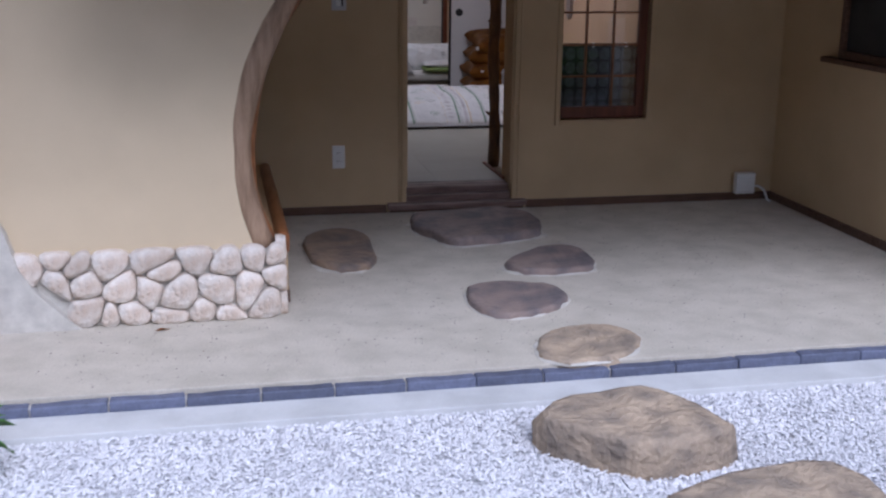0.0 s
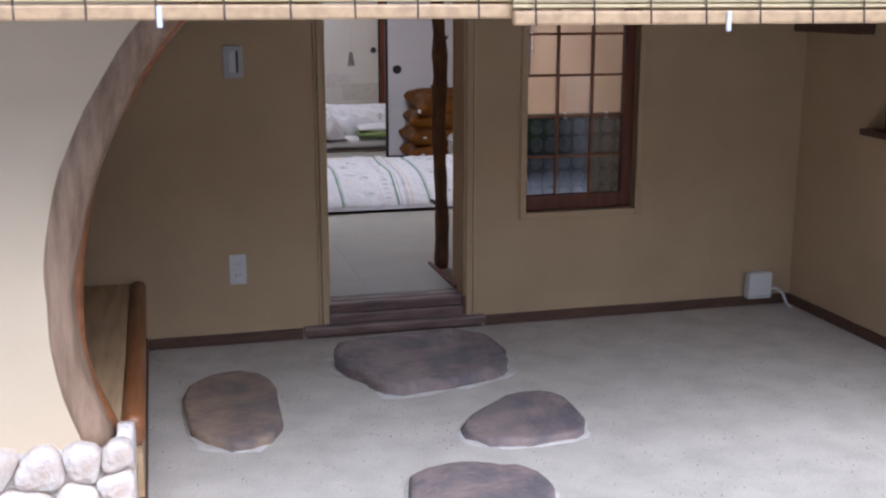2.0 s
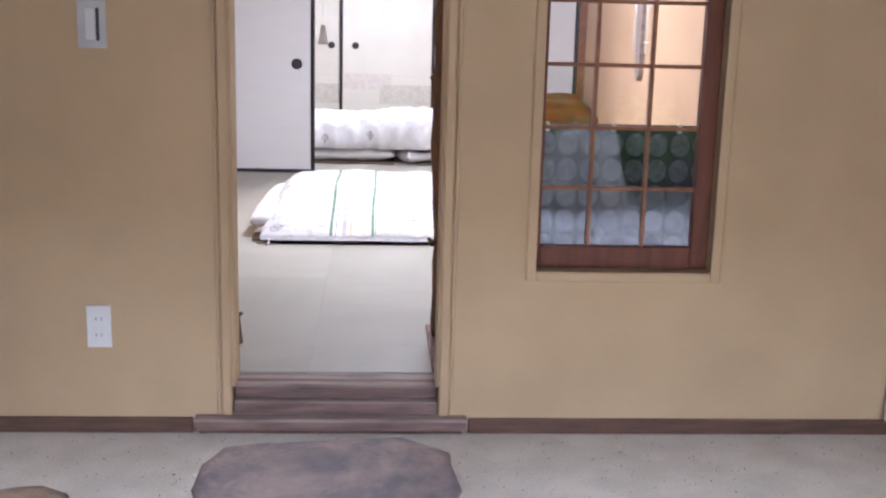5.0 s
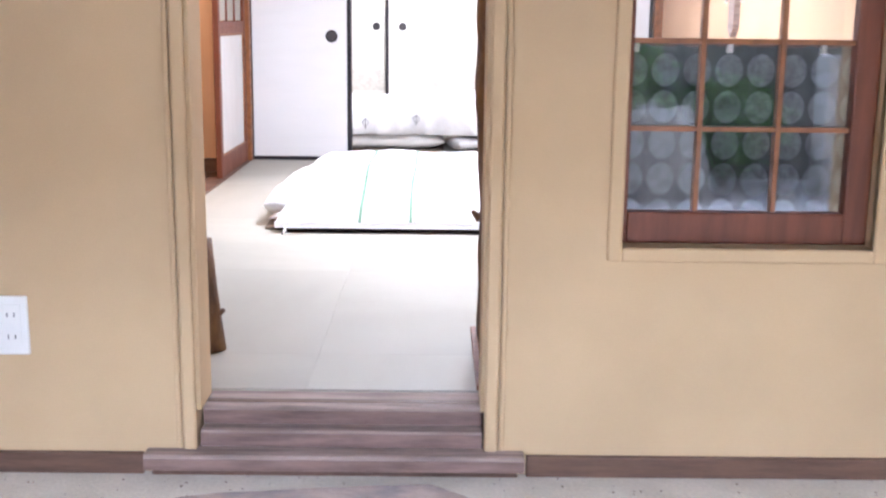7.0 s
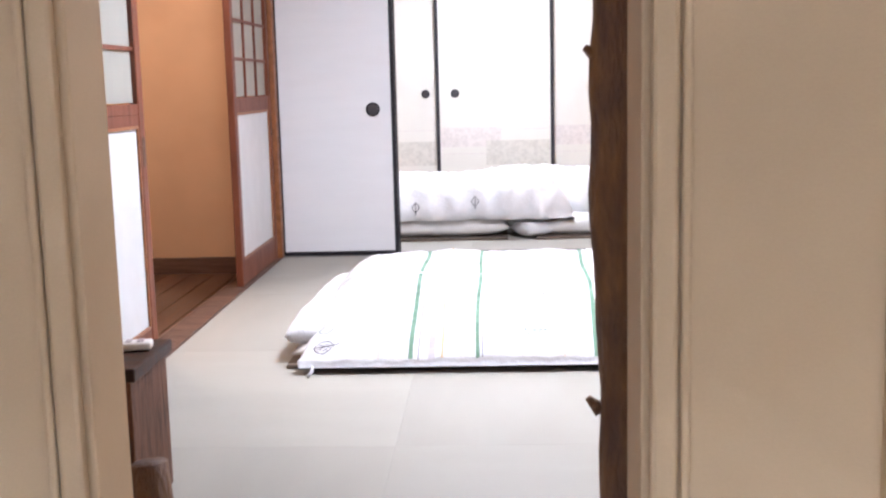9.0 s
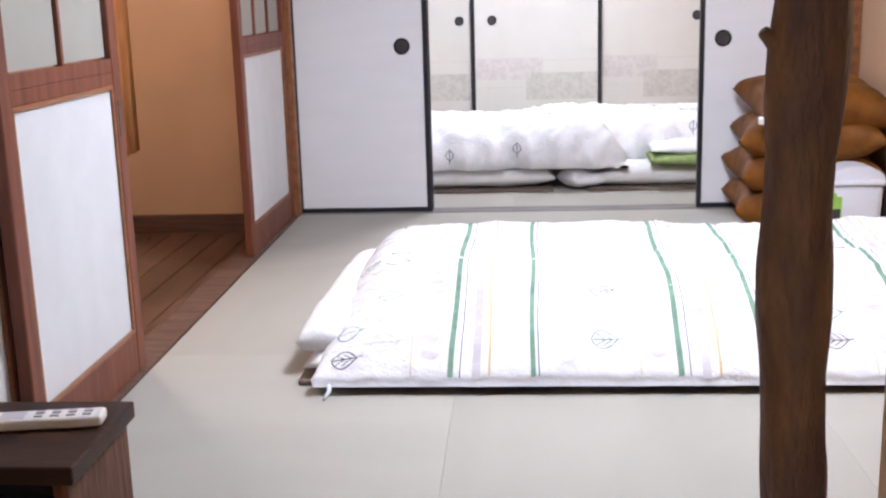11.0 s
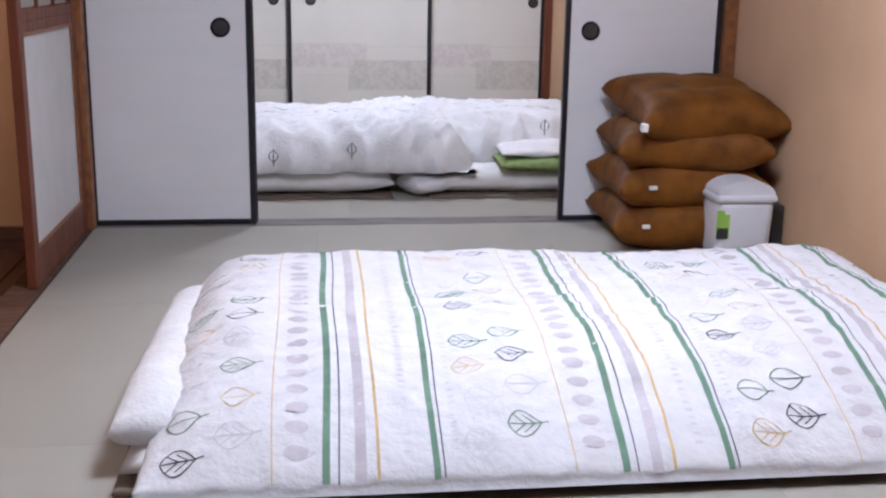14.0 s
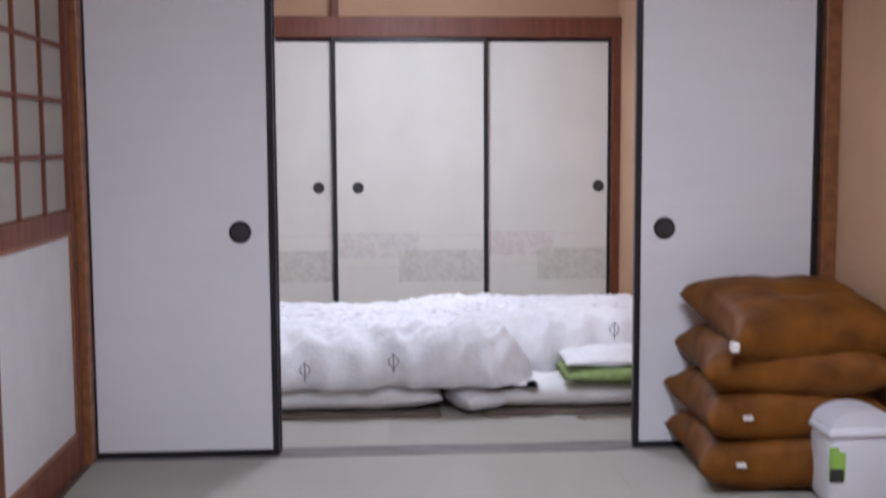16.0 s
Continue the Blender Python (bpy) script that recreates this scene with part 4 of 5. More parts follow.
part("label_mark", box(-0.107, -0.065, -0.0845, -0.0835, 0.085, 0.125), M_SLOT, bin_, "dark label mark")
adapter = thing("power_adapter", (1.598, 4.12, T), "dark power adapter standing against the wall", "adapter")
part("body", box(-0.026, 0.024, -0.06, 0.06, 0.0, 0.19, 0.006), M_SLOT, adapter)

# ---- low cabinet, remote control, logs by the doorway ----
cab = thing("low_cabinet", (-0.79, 1.10, T), "dark-stained low wooden cabinet with an open niche and drawers", "cabinet")
part("top", box(-0.195, 0.195, -0.14, 0.14, 0.315, 0.345, 0.004), M_CABINET, cab)
for x in (-0.182, 0.157):
    part("side", box(x, x + 0.025, -0.13, 0.13, 0.0, 0.315, 0.003), M_CABINET_SIDE, cab)
part("back", box(-0.157, 0.157, 0.11, 0.125, 0.0, 0.315), M_SLOT, cab)
part("shelf", box(-0.157, 0.157, -0.125, 0.11, 0.165, 0.18, 0.002), M_CABINET, cab)
for k in range(2):
    dr = part("drawer", box(-0.153, 0.153, -0.135, 0.10, 0.012 + 0.076 * k, 0.082 + 0.076 * k, 0.003), M_WOOD_ORANGE, cab, "brown drawer front")
    part("handle", box(-0.03, 0.03, -0.15, -0.135, 0.042 + 0.076 * k, 0.054 + 0.076 * k, 0.004), M_HIKITE, dr, "small metal handle")
remote = thing("remote_control", (-0.70, 1.13, T + 0.345), "white slim remote control lying on the dark cabinet", "remote control", turn=8)
part("case", box(-0.09, 0.09, -0.024, 0.024, 0, 0.019, 0.006, 3), M_WHITE, remote, smooth=True)
part("display", box(-0.075, -0.035, -0.016, 0.016, 0.019, 0.0198), M_P_GREY, remote, "grey display")
for i in range(4):
    for j in range(2):
        part("button", box(-0.02 + i * 0.026, -0.005 + i * 0.026, -0.014 + j * 0.016, -0.003 + j * 0.016, 0.019, 0.0215, 0.001, 1), M_P_GREY, remote)
paper_ = thing("papers", (-0.73, 1.05, T + 0.182), "pale papers lying in the cabinet niche", "papers", turn=12)
part("sheet", box(-0.09, 0.09, -0.06, 0.06, 0.0, 0.012, 0.001), M_WHITE, paper_)

post = thing("natural_post", (0.355, 0.60, T), "dark knotty natural branch post with bark", "post")
zs = [2.25 * i / 40 for i in range(41)]
part("trunk", tube([(0.012 * math.sin(2.1 * z + 1) + 0.006 * math.sin(7 * z), 0.008 * math.sin(3 * z), z) for z in zs],
                   [0.036 + 0.004 * math.sin(11 * z) * math.sin(3.7 * z) + 0.003 * math.sin(29 * z) for z in zs], 18, 0.22, 1), M_BARK, post, smooth=True)
for z, a in ((0.35, 2.6), (0.62, 0.5), (0.95, 3.4), (1.2, 5.9), (1.45, 2.9)):
    part("knot", tube([(0.02 * math.cos(a), 0.02 * math.sin(a), z), (0.046 * math.cos(a), 0.046 * math.sin(a), z + 0.02)], [0.014, 0.006], 10), M_BARK, post, smooth=True)
stick = thing("short_log", (-0.412, 0.48, T), "short dark round log standing on the tatami", "log")
part("trunk", tube([(0.018, 0, 0), (0.004, 0, 0.16), (-0.006, 0, 0.31)], [0.036, 0.033, 0.031], 18, 0.12, 6), M_BARK, stick, smooth=True)
part("stub", tube([(0.03, 0, 0.10), (0.052, 0, 0.115)], [0.012, 0.006], 10), M_BARK, stick, smooth=True)
structure("floor_trim_right", box(0.318, 0.337, 0.162, 0.70, T - 0.02, T + 0.014, 0.003), M_WOOD_RED, "red-brown floor trim beside the doorway", "trim")
structure("floor_trim_left", box(-0.50, -0.455, 0.162, 0.50, T - 0.02, T + 0.018, 0.003), M_WOOD_GREY, "grey-brown floor trim beside the doorway", "trim")
hanger = thing("wall_ornament", (RIGHT_X, 2.9, 1.20), "long pointed wooden wall ornament with white hooks", "wall ornament")
bm = prism([(-0.05, -0.18), (0.0, -0.22), (0.05, -0.18), (0.07, 0.45), (-0.07, 0.45)], 0.0, 0.03)
bm.transform(pose(0, 0, 0, 0, 0, 90))
part("board", bm, M_WOOD_GREY, hanger)
for y in (-0.14, 0.14):
    part("hook_rod", tube([(-0.02, y, -0.06), (-0.02, y, 0.42)], [0.006, 0.006], 8), M_WHITE, hanger, "white upright rod", True)
    for z in (0.0, 0.2):
        part("hook", tube([(-0.02, y - 0.03, z), (-0.02, y + 0.03, z)], [0.005, 0.005], 8), M_WHITE, hanger, "short white peg", True)
        part("bracket", box(-0.02, 0.0, y - 0.006, y + 0.006, z - 0.005, z + 0.005), M_WHITE, hanger)
rope = thing("woven_strap", (-0.56, 0.60, T), "pale woven rope leaning beside the doorway", "rope")
part("cord", tube([(-0.06, 0.0, 0.40), (-0.03, -0.01, 0.26), (0.01, -0.01, 0.12), (0.05, 0.0, 0.0)], [0.012, 0.012, 0.012, 0.012], 10, 0.2), M_WOOD_PALE, rope, smooth=True)

# ---- the entrance's things ----
outlet = thing("wall_outlet", (-0.748, 0.0, 0.352), "white double wall outlet on ochre plaster", "outlet")
part("plate", box(-0.038, 0.038, -0.009, 0.001, -0.069, 0.069, 0.004), M_WHITE, outlet)
part("insert", box(-0.022, 0.022, -0.0105, -0.008, -0.05, 0.05, 0.001), M_WHITE, outlet)
for z in (-0.026, 0.026):
    for x in (-0.009, 0.007):
        part("slot", box(x, x + 0.0025, -0.0112, -0.0095, z - 0.005, z + 0.005), M_SLOT, outlet)
switch = thing("wall_switch", (-0.733, 0.0, 1.288), "grey metal wall switch plate with a pale rocker", "switch")
part("plate", box(-0.042, 0.042, -0.008, 0.001, -0.070, 0.070, 0.003), M_CONCRETE, switch)
part("rocker", box(-0.018, 0.010, -0.012, -0.007, -0.045, 0.045, 0.002), M_WHITE, switch)
part("slot", box(0.013, 0.023, -0.0095, -0.0075, -0.048, 0.048), M_SLOT, switch)
jbox = thing("junction_box", (1.888, -0.018, 0.05), "white wall box with a cable running to the floor", "junction box")
part("case", box(-0.065, 0.065, -0.055, 0.0, 0.0, 0.135, 0.006), M_WHITE, jbox)
part("lid_line", box(-0.066, 0.066, -0.0565, -0.045, 0.012, 0.016), M_P_GREY, jbox)
part("cable", tube([(0.06, -0.03, 0.045), (0.10, -0.035, 0.045), (0.135, -0.045, 0.02), (0.15, -0.07, -0.036), (0.155, -0.1, -0.043)], [0.008] * 5, 10), M_WHITE, jbox, "white bent cable", True)

bench = thing("step_bench", (-1.17, 0.0, 0.0), "pale wooden step bench with a rounded brown edge", "bench")
part("top", box(-0.9, -0.055, -1.70, -0.004, 0.285, 0.318, 0.004), M_WOOD_PALE, bench)
part("edge_rail", box(-0.055, 0.012, -1.71, -0.004, 0.225, 0.332, 0.028, 4), M_WOOD_ORANGE, bench, "rounded orange-brown edge rail", True)
part("side_board", box(-0.02, 0.0, -1.70, -0.004, 0.06, 0.225, 0.003), M_WOOD_PALE, bench, "pale knotty side board")
part("front_board", box(-0.9, -0.02, -1.70, -1.68, 0.0, 0.285, 0.003), M_WOOD_PALE, bench)
part("foot_strip", box(-0.025, 0.006, -1.705, -0.004, 0.0, 0.06, 0.004), M_WOOD_DARK, bench, "dark foot strip")
for y, z in ((-0.3, 0.17), (-0.62, 0.12), (-0.8, 0.19)):
    part("knot", disc(0.0005, y, z, 0.012, 0.003, "x", 14), M_WOOD_ORANGE, bench, "brown knot")

STONES = [
    ("reddish flat step stone before the door", M_STONE_RED, 0.055, [(-0.385, -0.42), (-0.36, -0.28), (-0.20, -0.21), (0.02, -0.19), (0.27, -0.20), (0.365, -0.31), (0.355, -0.60), (0.335, -0.74), (0.17, -0.81), (-0.03, -0.86), (-0.235, -0.91), (-0.285, -0.73), (-0.375, -0.55)]),
    ("greyish-brown flat stepping stone", M_STONE_RED, 0.035, [(-0.075, -1.36), (-0.02, -1.25), (0.11, -1.11), (0.24, -1.02), (0.395, -1.02), (0.43, -1.15), (0.415, -1.43), (0.31, -1.48), (0.12, -1.50), (-0.02, -1.44)]),
    ("greyish-brown oval stepping stone", M_STONE_RED, 0.03, [(-0.37, -1.79), (-0.29, -1.63), (-0.11, -1.59), (0.08, -1.68), (0.13, -1.87), (0.02, -2.01), (-0.16, -2.12), (-0.345, -2.06)]),
    ("pale brown oval stepping stone near the edging", M_STONE_TAN, 0.02, [(-0.24, -2.48), (-0.09, -2.28), (0.10, -2.25), (0.24, -2.34), (0.22, -2.54), (0.09, -2.66), (-0.09, -2.69), (-0.23, -2.65)]),
    ("brown flat stone beside the bench", M_STONE_BROWN, 0.04, [(-1.03, -0.66), (-0.94, -0.55), (-0.83, -0.475), (-0.68, -0.57), (-0.66, -0.80), (-0.70, -1.21), (-0.84, -1.29), (-1.01, -1.18), (-1.03, -0.9)]),
]
for n, (label, mat, height, outline) in enumerate(STONES):
    cx, cy = sum(p[0] for p in outline) / len(outline), sum(p[1] for p in outline) / len(outline)
    st = mesh_object("stepping_stone", slab_stone([(x - cx, y - cy) for x, y in outline], height, n * 3.7, 0.03, 1 if n in (0, 1, 4) else 2, 1.6, n in (0, 1, 4)), mat, True)
    st.matrix_basis = pose(cx, cy, 0.0)
    tagged(st, label + " in earthen floor", "stepping stone", "entrance stepping stones")
    collar = mesh_object("mortar_collar", slab_stone([((x - cx) * 1.03, (y - cy) * 1.03) for x, y in outline], 0.006, n * 5.1 + 2, 0.005, 2, 1.6), M_MORTAR, True)
    collar.matrix_basis = pose(cx, cy, 0.0)
    tagged(collar, "pale rough mortar round a stepping stone", "mortar", "", "structure")
for n, (height, outline) in enumerate(((0.145, [(-0.47, -3.23), (-0.34, -3.10), (-0.12, -3.07), (0.03, -3.08), (0.14, -3.19), (0.18, -3.34), (0.20, -3.48), (0.03, -3.52), (-0.16, -3.54), (-0.26, -3.45), (-0.36, -3.36)]),
                                       (0.12, [(-0.28, -3.86), (-0.03, -3.73), (0.26, -3.67), (0.43, -3.73), (0.46, -4.1), (0.30, -4.35), (-0.1, -4.3), (-0.3, -4.1)]),
                                       (0.10, [(-0.9, -4.75), (-0.6, -4.5), (-0.25, -4.6), (-0.2, -4.95), (-0.5, -5.15), (-0.85, -5.05)]))):
    cx, cy = sum(p[0] for p in outline) / len(outline), sum(p[1] for p in outline) / len(outline)
    st = mesh_object("stepping_stone", slab_stone([(x - cx, y - cy) for x, y in outline], height, 40 + n * 2.3, 0.06, 1, 1.3, True), M_STONE_TAN, True)
    st.matrix_basis = pose(cx, cy, -0.085)
    tagged(st, "large tan weathered stepping stone in white gravel", "stepping stone", "garden stepping stones")

# bamboo blinds under the eave


def blind(x0, x1, y, z0, label, clips):
    b = thing("bamboo_blind", (x0, y, z0), label, "blind", "eave blinds")
    w = x1 - x0
    part("bottom_rail", box(0, w, -0.012, 0.012, 0.0, 0.032, 0.006), M_WOOD_PALE, b, "pale wooden bottom rail")
    mesh = tube([(0, 0, 0), (w, 0, 0)], [0.0045, 0.0045], 6)
    first = part("slat", mesh, M_BAMBOO, b)
    first.matrix_basis = pose(0, 0, 0.042)
    for k in range(1, 64):
        s = new("slat", first.data)
        s.parent = b
        s.matrix_basis = pose(0, 0.002 * math.sin(k * 2.1), 0.042 + k * 0.0112)
    for k in range(int(w / 0.14) + 1):
        part("cord", tube([(0.05 + k * 0.14, -0.016, 0.0), (0.05 + k * 0.14, -0.009, 0.05), (0.05 + k * 0.14, -0.008, 0.76)], [0.0022] * 3, 6), M_CORD, b)
    for x in clips:
        part("clip", box(x, x + 0.012, -0.020, -0.012, -0.016, 0.03, 0.003), M_BIN, b, "pale plastic clip")


blind(-1.95, -0.265, -2.55, 1.520, "pale bamboo slat blind rolled down under the eave", (0.89,))
blind(-0.285, 2.0, -2.58, 1.505, "pale bamboo slat blind rolled down under the eave", (0.52, 1.78))

# garden behind the walk, seen in the window's reflection, and unseen outer walls
# made-up back wall, tall to keep low sky light off the upper entrance walls
skyblock_wall = tagged(new("wall_skyblock_back"), "dark unseen back wall of the garden, raised to block low sky light", "wall", "", "structure")
part("backing", box(-7, 7, -9.2, -9.0, -0.15, 3.4), M_GARDEN_WALL, skyblock_wall)
structure("wall_garden_side", box(1.1, 7.0, -5.65, -5.5, -0.15, 1.35), M_GARDEN_WALL, "low dark garden wall beside the path", "wall")
structure("post_garden", box(2.75, 3.0, -4.95, -4.7, -0.15, 0.85, 0.01), M_CONCRETE, "pale concrete garden post", "post")
# made-up side walls, tall for the same sky blocking
structure("wall_skyblock_left", box(-7.2, -7.0, -9.2, 0, -0.15, 3.2), M_GARDEN_WALL, "grey unseen side wall of the garden, raised to block low sky light", "wall")
structure("wall_skyblock_right", box(7.0, 7.2, -9.2, 0, -0.15, 3.2), M_GARDEN_WALL, "grey unseen side wall of the garden, raised to block low sky light", "wall")
structure("facade_left", box(-7.0, -2.62, -1.9, -1.7, -0.15, 3.0), M_PLASTER_PALE, "cream plaster facade beside the entrance", "wall")
structure("facade_right", box(2.25, 7.0, -1.9, -1.7, -0.15, 3.0), M_PLASTER_PALE, "cream plaster facade beside the entrance", "wall")

rock = slab_stone([(-0.45, -0.3), (-0.2, -0.42), (0.3, -0.35), (0.48, 0.0), (0.3, 0.34), (-0.2, 0.38), (-0.5, 0.1)], 0.55, 77, 0.05)
for v in rock.verts:
    v.co += 0.07 * Vector((noise.noise(v.co * 5), noise.noise(v.co * 5 + Vector((9, 0, 0))), noise.noise(v.co * 5 + Vector((0, 9, 0)))))
    k = 1 - 0.35 * max(0, v.co.z) / 0.55
    v.co.x *= k
    v.co.y *= k
ob = mesh_object("garden_rock", rock, M_ROCK, True)
ob.matrix_basis = pose(1.6, -4.75, -0.08)
tagged(ob, "rough white garden rock standing in gravel", "rock")


def shrub(place, size, count, seed, label, leaf_len=0.09):
    r = random.Random(seed)
    plant = thing("shrub", place, label, "shrub")
    for k in range(7):
        a, s = r.uniform(0, 6.28), r.uniform(0.4, 0.95)
        part("branch", tube([(0, 0, 0), (0.3 * size * math.cos(a) * s, 0.3 * size * math.sin(a) * s, 0.5 * size * s), (0.55 * size * math.cos(a), 0.55 * size * math.sin(a), size * s)],
                            [0.012 * size + 0.003, 0.008 * size + 0.002, 0.002], 7), M_WOOD_DARK, plant)
    bm = bmesh.new()
    for k in range(count):
        d = Vector((r.gauss(0, 1), r.gauss(0, 1), r.gauss(0, 1))).normalized() * size * r.uniform(0.3, 0.62)
        c = Vector((d.x, d.y, size * 0.62 + d.z * 0.85))
        q = Euler((r.uniform(-0.9, 0.9), r.uniform(-0.9, 0.9), r.uniform(0, 6.28))).to_matrix()
        ln, wd = leaf_len * r.uniform(0.7, 1.3), leaf_len * 0.34
        pts = [(0, 0, 0), (wd, ln * 0.35, 0.01), (wd * 0.7, ln * 0.7, 0.005), (0, ln, -0.015), (-wd * 0.7, ln * 0.7, 0.005), (-wd, ln * 0.35, 0.01)]
        bm.faces.new([bm.verts.new(c + q @ Vector(p)) for p in pts])
    part("leaves", bm, M_LEAF, plant, "glossy green leaves")


shrub((-2.30, -3.10, -0.08), 0.20, 40, 3, "small green leafy plant at the gravel's edge", 0.12)
shrub((1.35, -5.2, -0.08), 0.95, 900, 5, "dense green shrub by the garden wall")
shrub((2.2, -5.1, -0.08), 0.7, 700, 6, "dense green shrub by the garden wall")
shrub((-3.6, -7.8, -0.11), 1.3, 900, 7, "dense green shrub by the garden wall")

leaf_litter = thing("dry_leaf", (-1.72, -2.0, 0.002), "small dry brown leaf lying on the earthen floor", "leaf", turn=10)
bm = bmesh.new()
bm.faces.new([bm.verts.new(p) for p in ((-0.035, 0, 0.002), (-0.01, 0.012, 0.008), (0.035, 0.004, 0.003), (0.0, -0.012, 0.007))])
bmesh.ops.solidify(bm, geom=bm.faces[:], thickness=0.001)
part("blade", bm, M_WOOD_ORANGE, leaf_litter)

# ---- pieces: slate edging, rubble stones, gravel, grit ----
edging = tagged(new("kerb"), "blue-grey slate edging along the earthen floor", "kerb", "", "structure")
slate_meshes = []
for k in range(4):
    bm = box(-0.133, 0.133, -0.028, 0.028, -0.115, -0.014, 0.006, 2)
    bmesh.ops.subdivide_edges(bm, edges=[e for e in bm.edges if e.calc_length() > 0.15], cuts=5)
    for v in bm.verts:
        v.co += 0.004 * Vector((noise.noise(v.co * 20 + Vector((k, 0, 0))), noise.noise(v.co * 20 + Vector((0, k, 7))), 1.2 * noise.noise(v.co * 15 + Vector((k, 3, 0)))))
    bm.normal_update()
    data = bpy.data.meshes.new("slate")
    bm.to_mesh(data)
    bm.free()
    data.materials.append(M_SLATE)
    slate_meshes.append(data)
rng = random.Random(12)
for k in range(30):
    s = new("slate", rng.choice(slate_meshes))
    s.parent = edging
    s.matrix_basis = pose(-4.2 + k * 0.272, -2.692 + rng.uniform(-0.004, 0.004), rng.uniform(-0.003, 0.003), 0, rng.uniform(-0.6, 0.6), rng.uniform(-0.8, 0.8))
part("joint_mortar", box(-4.4, 4.2, -2.706, -2.675, -0.18, -0.022), M_MORTAR, edging, "pale mortar between the slates")


def clip_cell(poly, p, q):
    """The part of a convex polygon nearer to p than to q."""
    mid, n = (p + q) / 2, q - p
    out = []
    for a, b in zip(poly, poly[1:] + poly[:1]):
        da, db = (a - mid).dot(n), (b - mid).dot(n)
        if da <= 0:
            out.append(a)
        if da * db < 0:
            out.append(a + (b - a) * (da / (da - db)))
    return out


rubble = tagged(new("wall_rubble_base"), "low base of rounded pale field stones in mortar", "wall", "", "structure")
part("mortar_bed", box(-2.45, -1.215, -1.878, -1.735, -0.15, 0.315, 0.02), M_MORTAR, rubble, "rough pale mortar")
bm = prism([(-2.398, 0.0), (-2.06, 0.0), (-2.12, 0.06), (-2.22, 0.16), (-2.29, 0.27), (-2.33, 0.42), (-2.398, 0.55)], -1.93, -1.874)
part("mortar_foot", bm, M_MORTAR, rubble, "rough pale mortar fillet")
rng = random.Random(21)
cells = [Vector((-2.30 + 0.122 * i + (0.06 if j % 2 else 0) + rng.uniform(-0.056, 0.056), 0.05 + 0.112 * j + rng.uniform(-0.05, 0.05))) for j in range(3) for i in range(-1, 11)]
for n, c in enumerate(cells):
    if not (-2.30 < c.x < -1.19):
        continue
    if c.x < -2.05 and c.y < 0.08 or c.x < -2.17 and c.y < 0.2:
        continue
    poly = [Vector(p) for p in ((-2.36, -0.005), (-1.185, -0.005), (-1.185, 0.335), (-2.36, 0.335))]
    for other in cells:
        if other is not c and (other - c).length < 0.4:
            poly = clip_cell(poly, c, other)
    if len(poly) < 3:
        continue
    mid = sum(poly, Vector((0, 0))) / len(poly)
    pts = [mid + (p - mid) * 0.985 for p in poly]
    for _ in range(2):
        pts = [q for a, b in zip(pts, pts[1:] + pts[:1]) for q in (a * 0.76 + b * 0.24, a * 0.24 + b * 0.76)]
    if len(pts) > 28:
        pts = pts[::2]
    bm = bmesh.new()
    rings = []
    for scale, depth in ((0.99, 0.02), (1.0, -0.006), (0.97, -0.019), (0.88, -0.027), (0.5, -0.031)):
        rings.append([bm.verts.new(((p.x - mid.x) * scale, depth + 0.005 * noise.noise(Vector((p.x * 30, p.y * 30, n))), (p.y - mid.y) * scale)) for p in pts])
    m = len(pts)
    for r0, r1 in zip(rings, rings[1:]):
        for k in range(m):
            bm.faces.new((r0[k], r1[k], r1[(k + 1) % m], r0[(k + 1) % m]))
    bm.faces.new(rings[-1])
    bmesh.ops.recalc_face_normals(bm, faces=bm.faces[:])
    part("stone", bm, M_RUBBLE, rubble, smooth=True).matrix_basis = pose(mid.x, -1.888, mid.y)
for j, (z, r) in enumerate(((0.06, 0.055), (0.165, 0.06), (0.275, 0.055))):
    bm = slab_stone([(-0.07, -r), (0.0, -r * 1.1), (0.07, -r), (0.075, r), (0.0, r * 1.1), (-0.07, r)], 0.035, 60 + j, 0.01, 2)
    part("stone", bm, M_RUBBLE, rubble, smooth=True).matrix_basis = pose(-1.222, -1.815, z, 0, 90, 0)


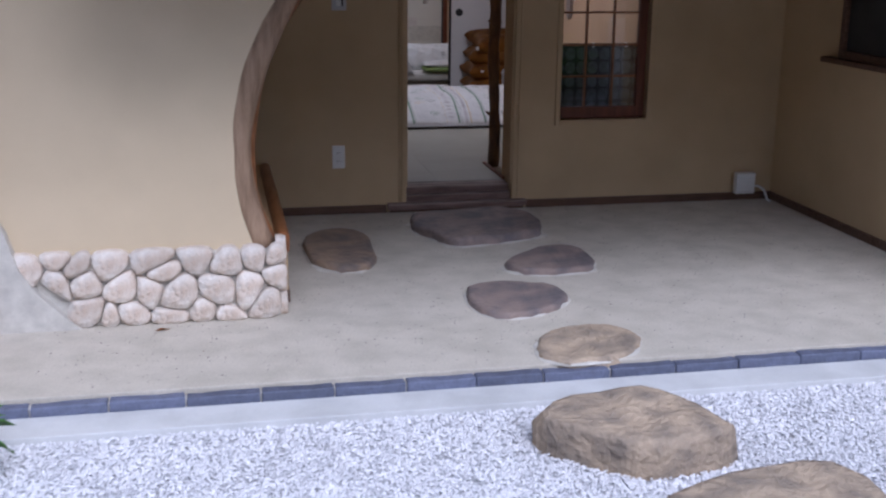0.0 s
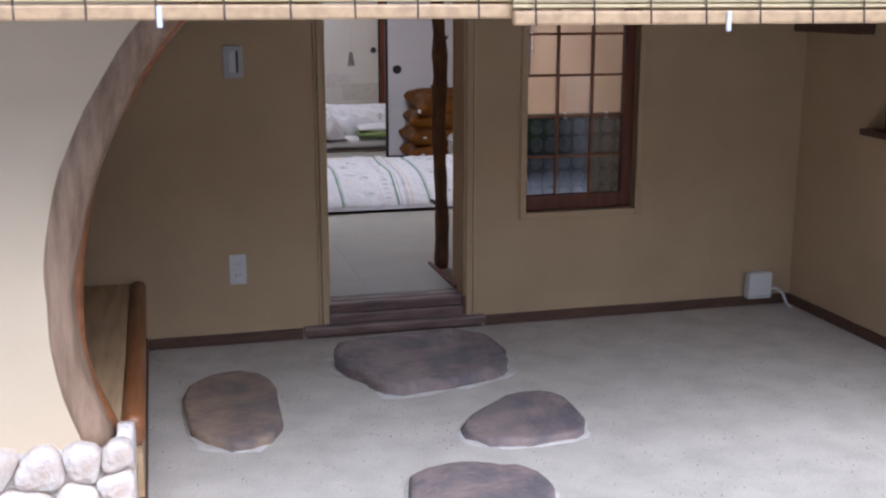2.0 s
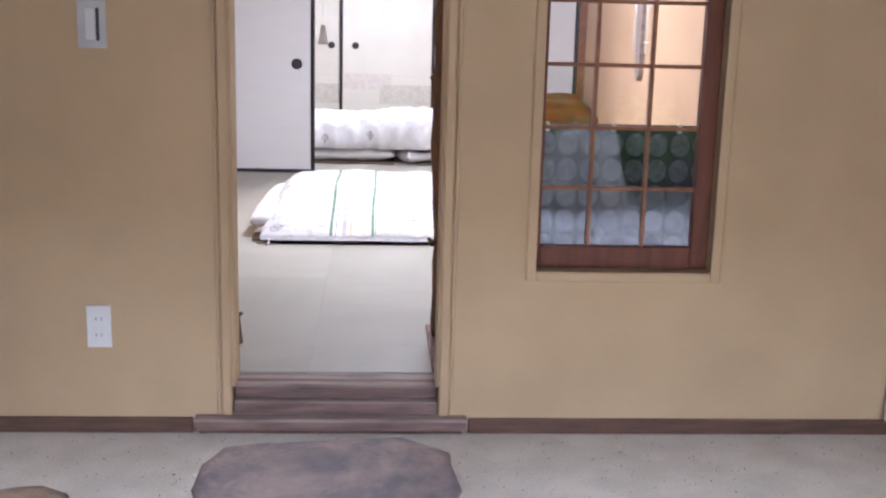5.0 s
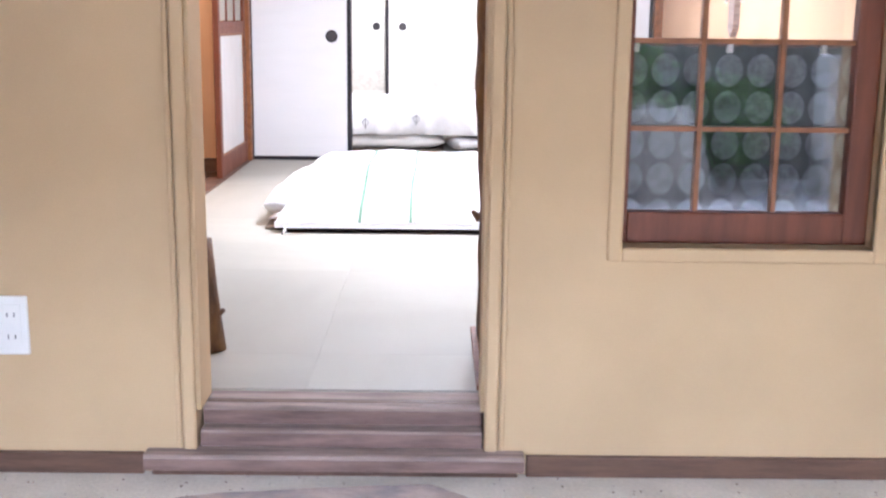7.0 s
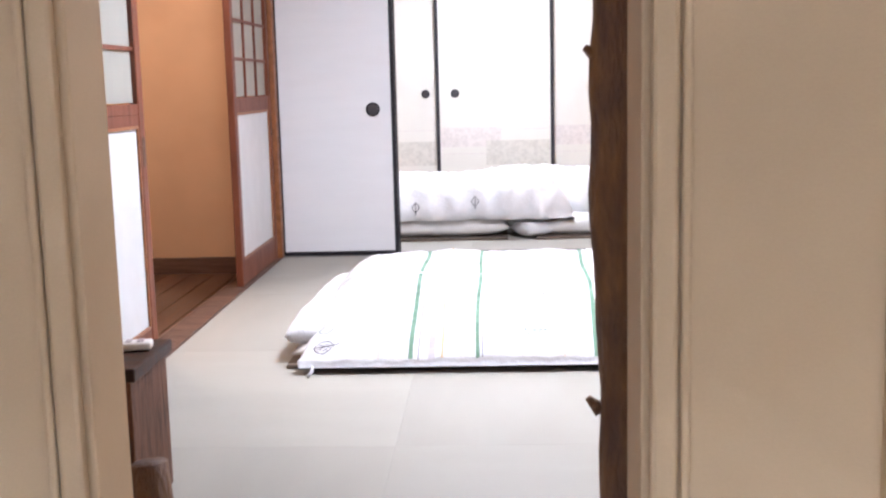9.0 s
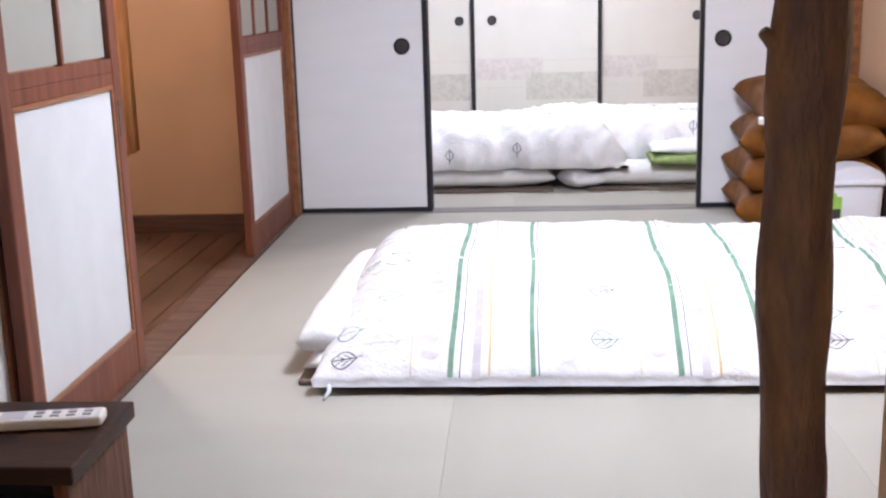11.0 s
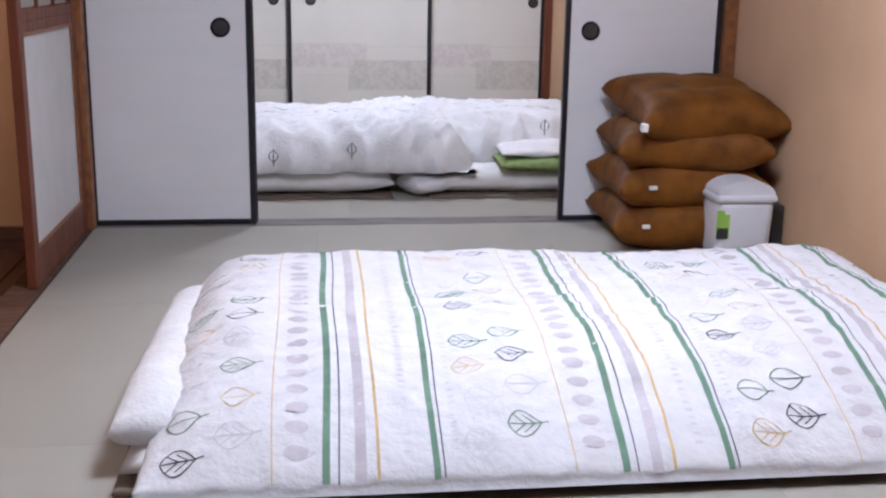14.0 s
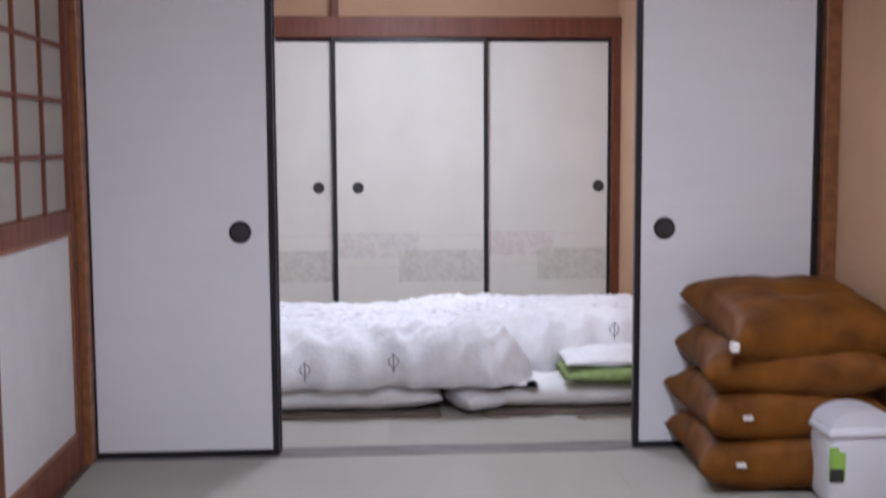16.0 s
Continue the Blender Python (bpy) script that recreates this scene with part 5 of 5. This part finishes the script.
def scatter(name, count, xr, yr, z, size, mat, label, category, seed, avoid=(), flat=0.6):
    """Loose pebbles, each a small faceted stone, joined."""
    r = np.random.default_rng(seed)
    base = np.array([(1, 0, 0), (-1, 0, 0), (0, 1, 0), (0, -1, 0), (0, 0, 1), (0, 0, -1)], float)
    tris = np.array([(0, 2, 4), (2, 1, 4), (1, 3, 4), (3, 0, 4), (2, 0, 5), (1, 2, 5), (3, 1, 5), (0, 3, 5)])
    px, py = r.uniform(*xr, count), r.uniform(*yr, count)
    s = size * r.uniform(0.55, 1.25, count)
    verts = base[None] * r.uniform(0.6, 1.3, (count, 6, 3)) * s[:, None, None]
    verts[:, :, 2] *= flat
    a = r.uniform(0, 6.28, count)
    b = r.uniform(-0.7, 0.7, count)
    x, y, zz = verts[:, :, 0].copy(), verts[:, :, 1].copy(), verts[:, :, 2].copy()
    y, zz = y * np.cos(b)[:, None] - zz * np.sin(b)[:, None], y * np.sin(b)[:, None] + zz * np.cos(b)[:, None]
    verts[:, :, 0] = x * np.cos(a)[:, None] - y * np.sin(a)[:, None] + px[:, None]
    verts[:, :, 1] = x * np.sin(a)[:, None] + y * np.cos(a)[:, None] + py[:, None]
    verts[:, :, 2] = zz + (z + r.uniform(-0.3, 0.9, count) * size)[:, None]
    faces = (tris[None] + 6 * np.arange(count)[:, None, None]).reshape(-1, 3)
    data = bpy.data.meshes.new(name)
    data.from_pydata(verts.reshape(-1, 3).tolist(), [], faces.tolist())
    data.materials.append(mat)
    return tagged(new(name, data), label, category, "", "stuff")


scatter("gravel", 90000, (-3.2, 2.2), (-4.6, -2.885), -0.076, 0.0085, M_GRAVEL, "white crushed garden gravel", "gravel", 3)
scatter("gravel_far", 26000, (-4.5, 4.0), (-8.9, -4.6), -0.074, 0.017, M_GRAVEL, "white crushed garden gravel", "gravel", 4)
scatter("floor_grit", 2600, (-2.2, 2.05), (-2.6, -0.03), 0.0, 0.0035, M_STONE_RED, "fine dark grit on the earthen floor", "grit", 5)
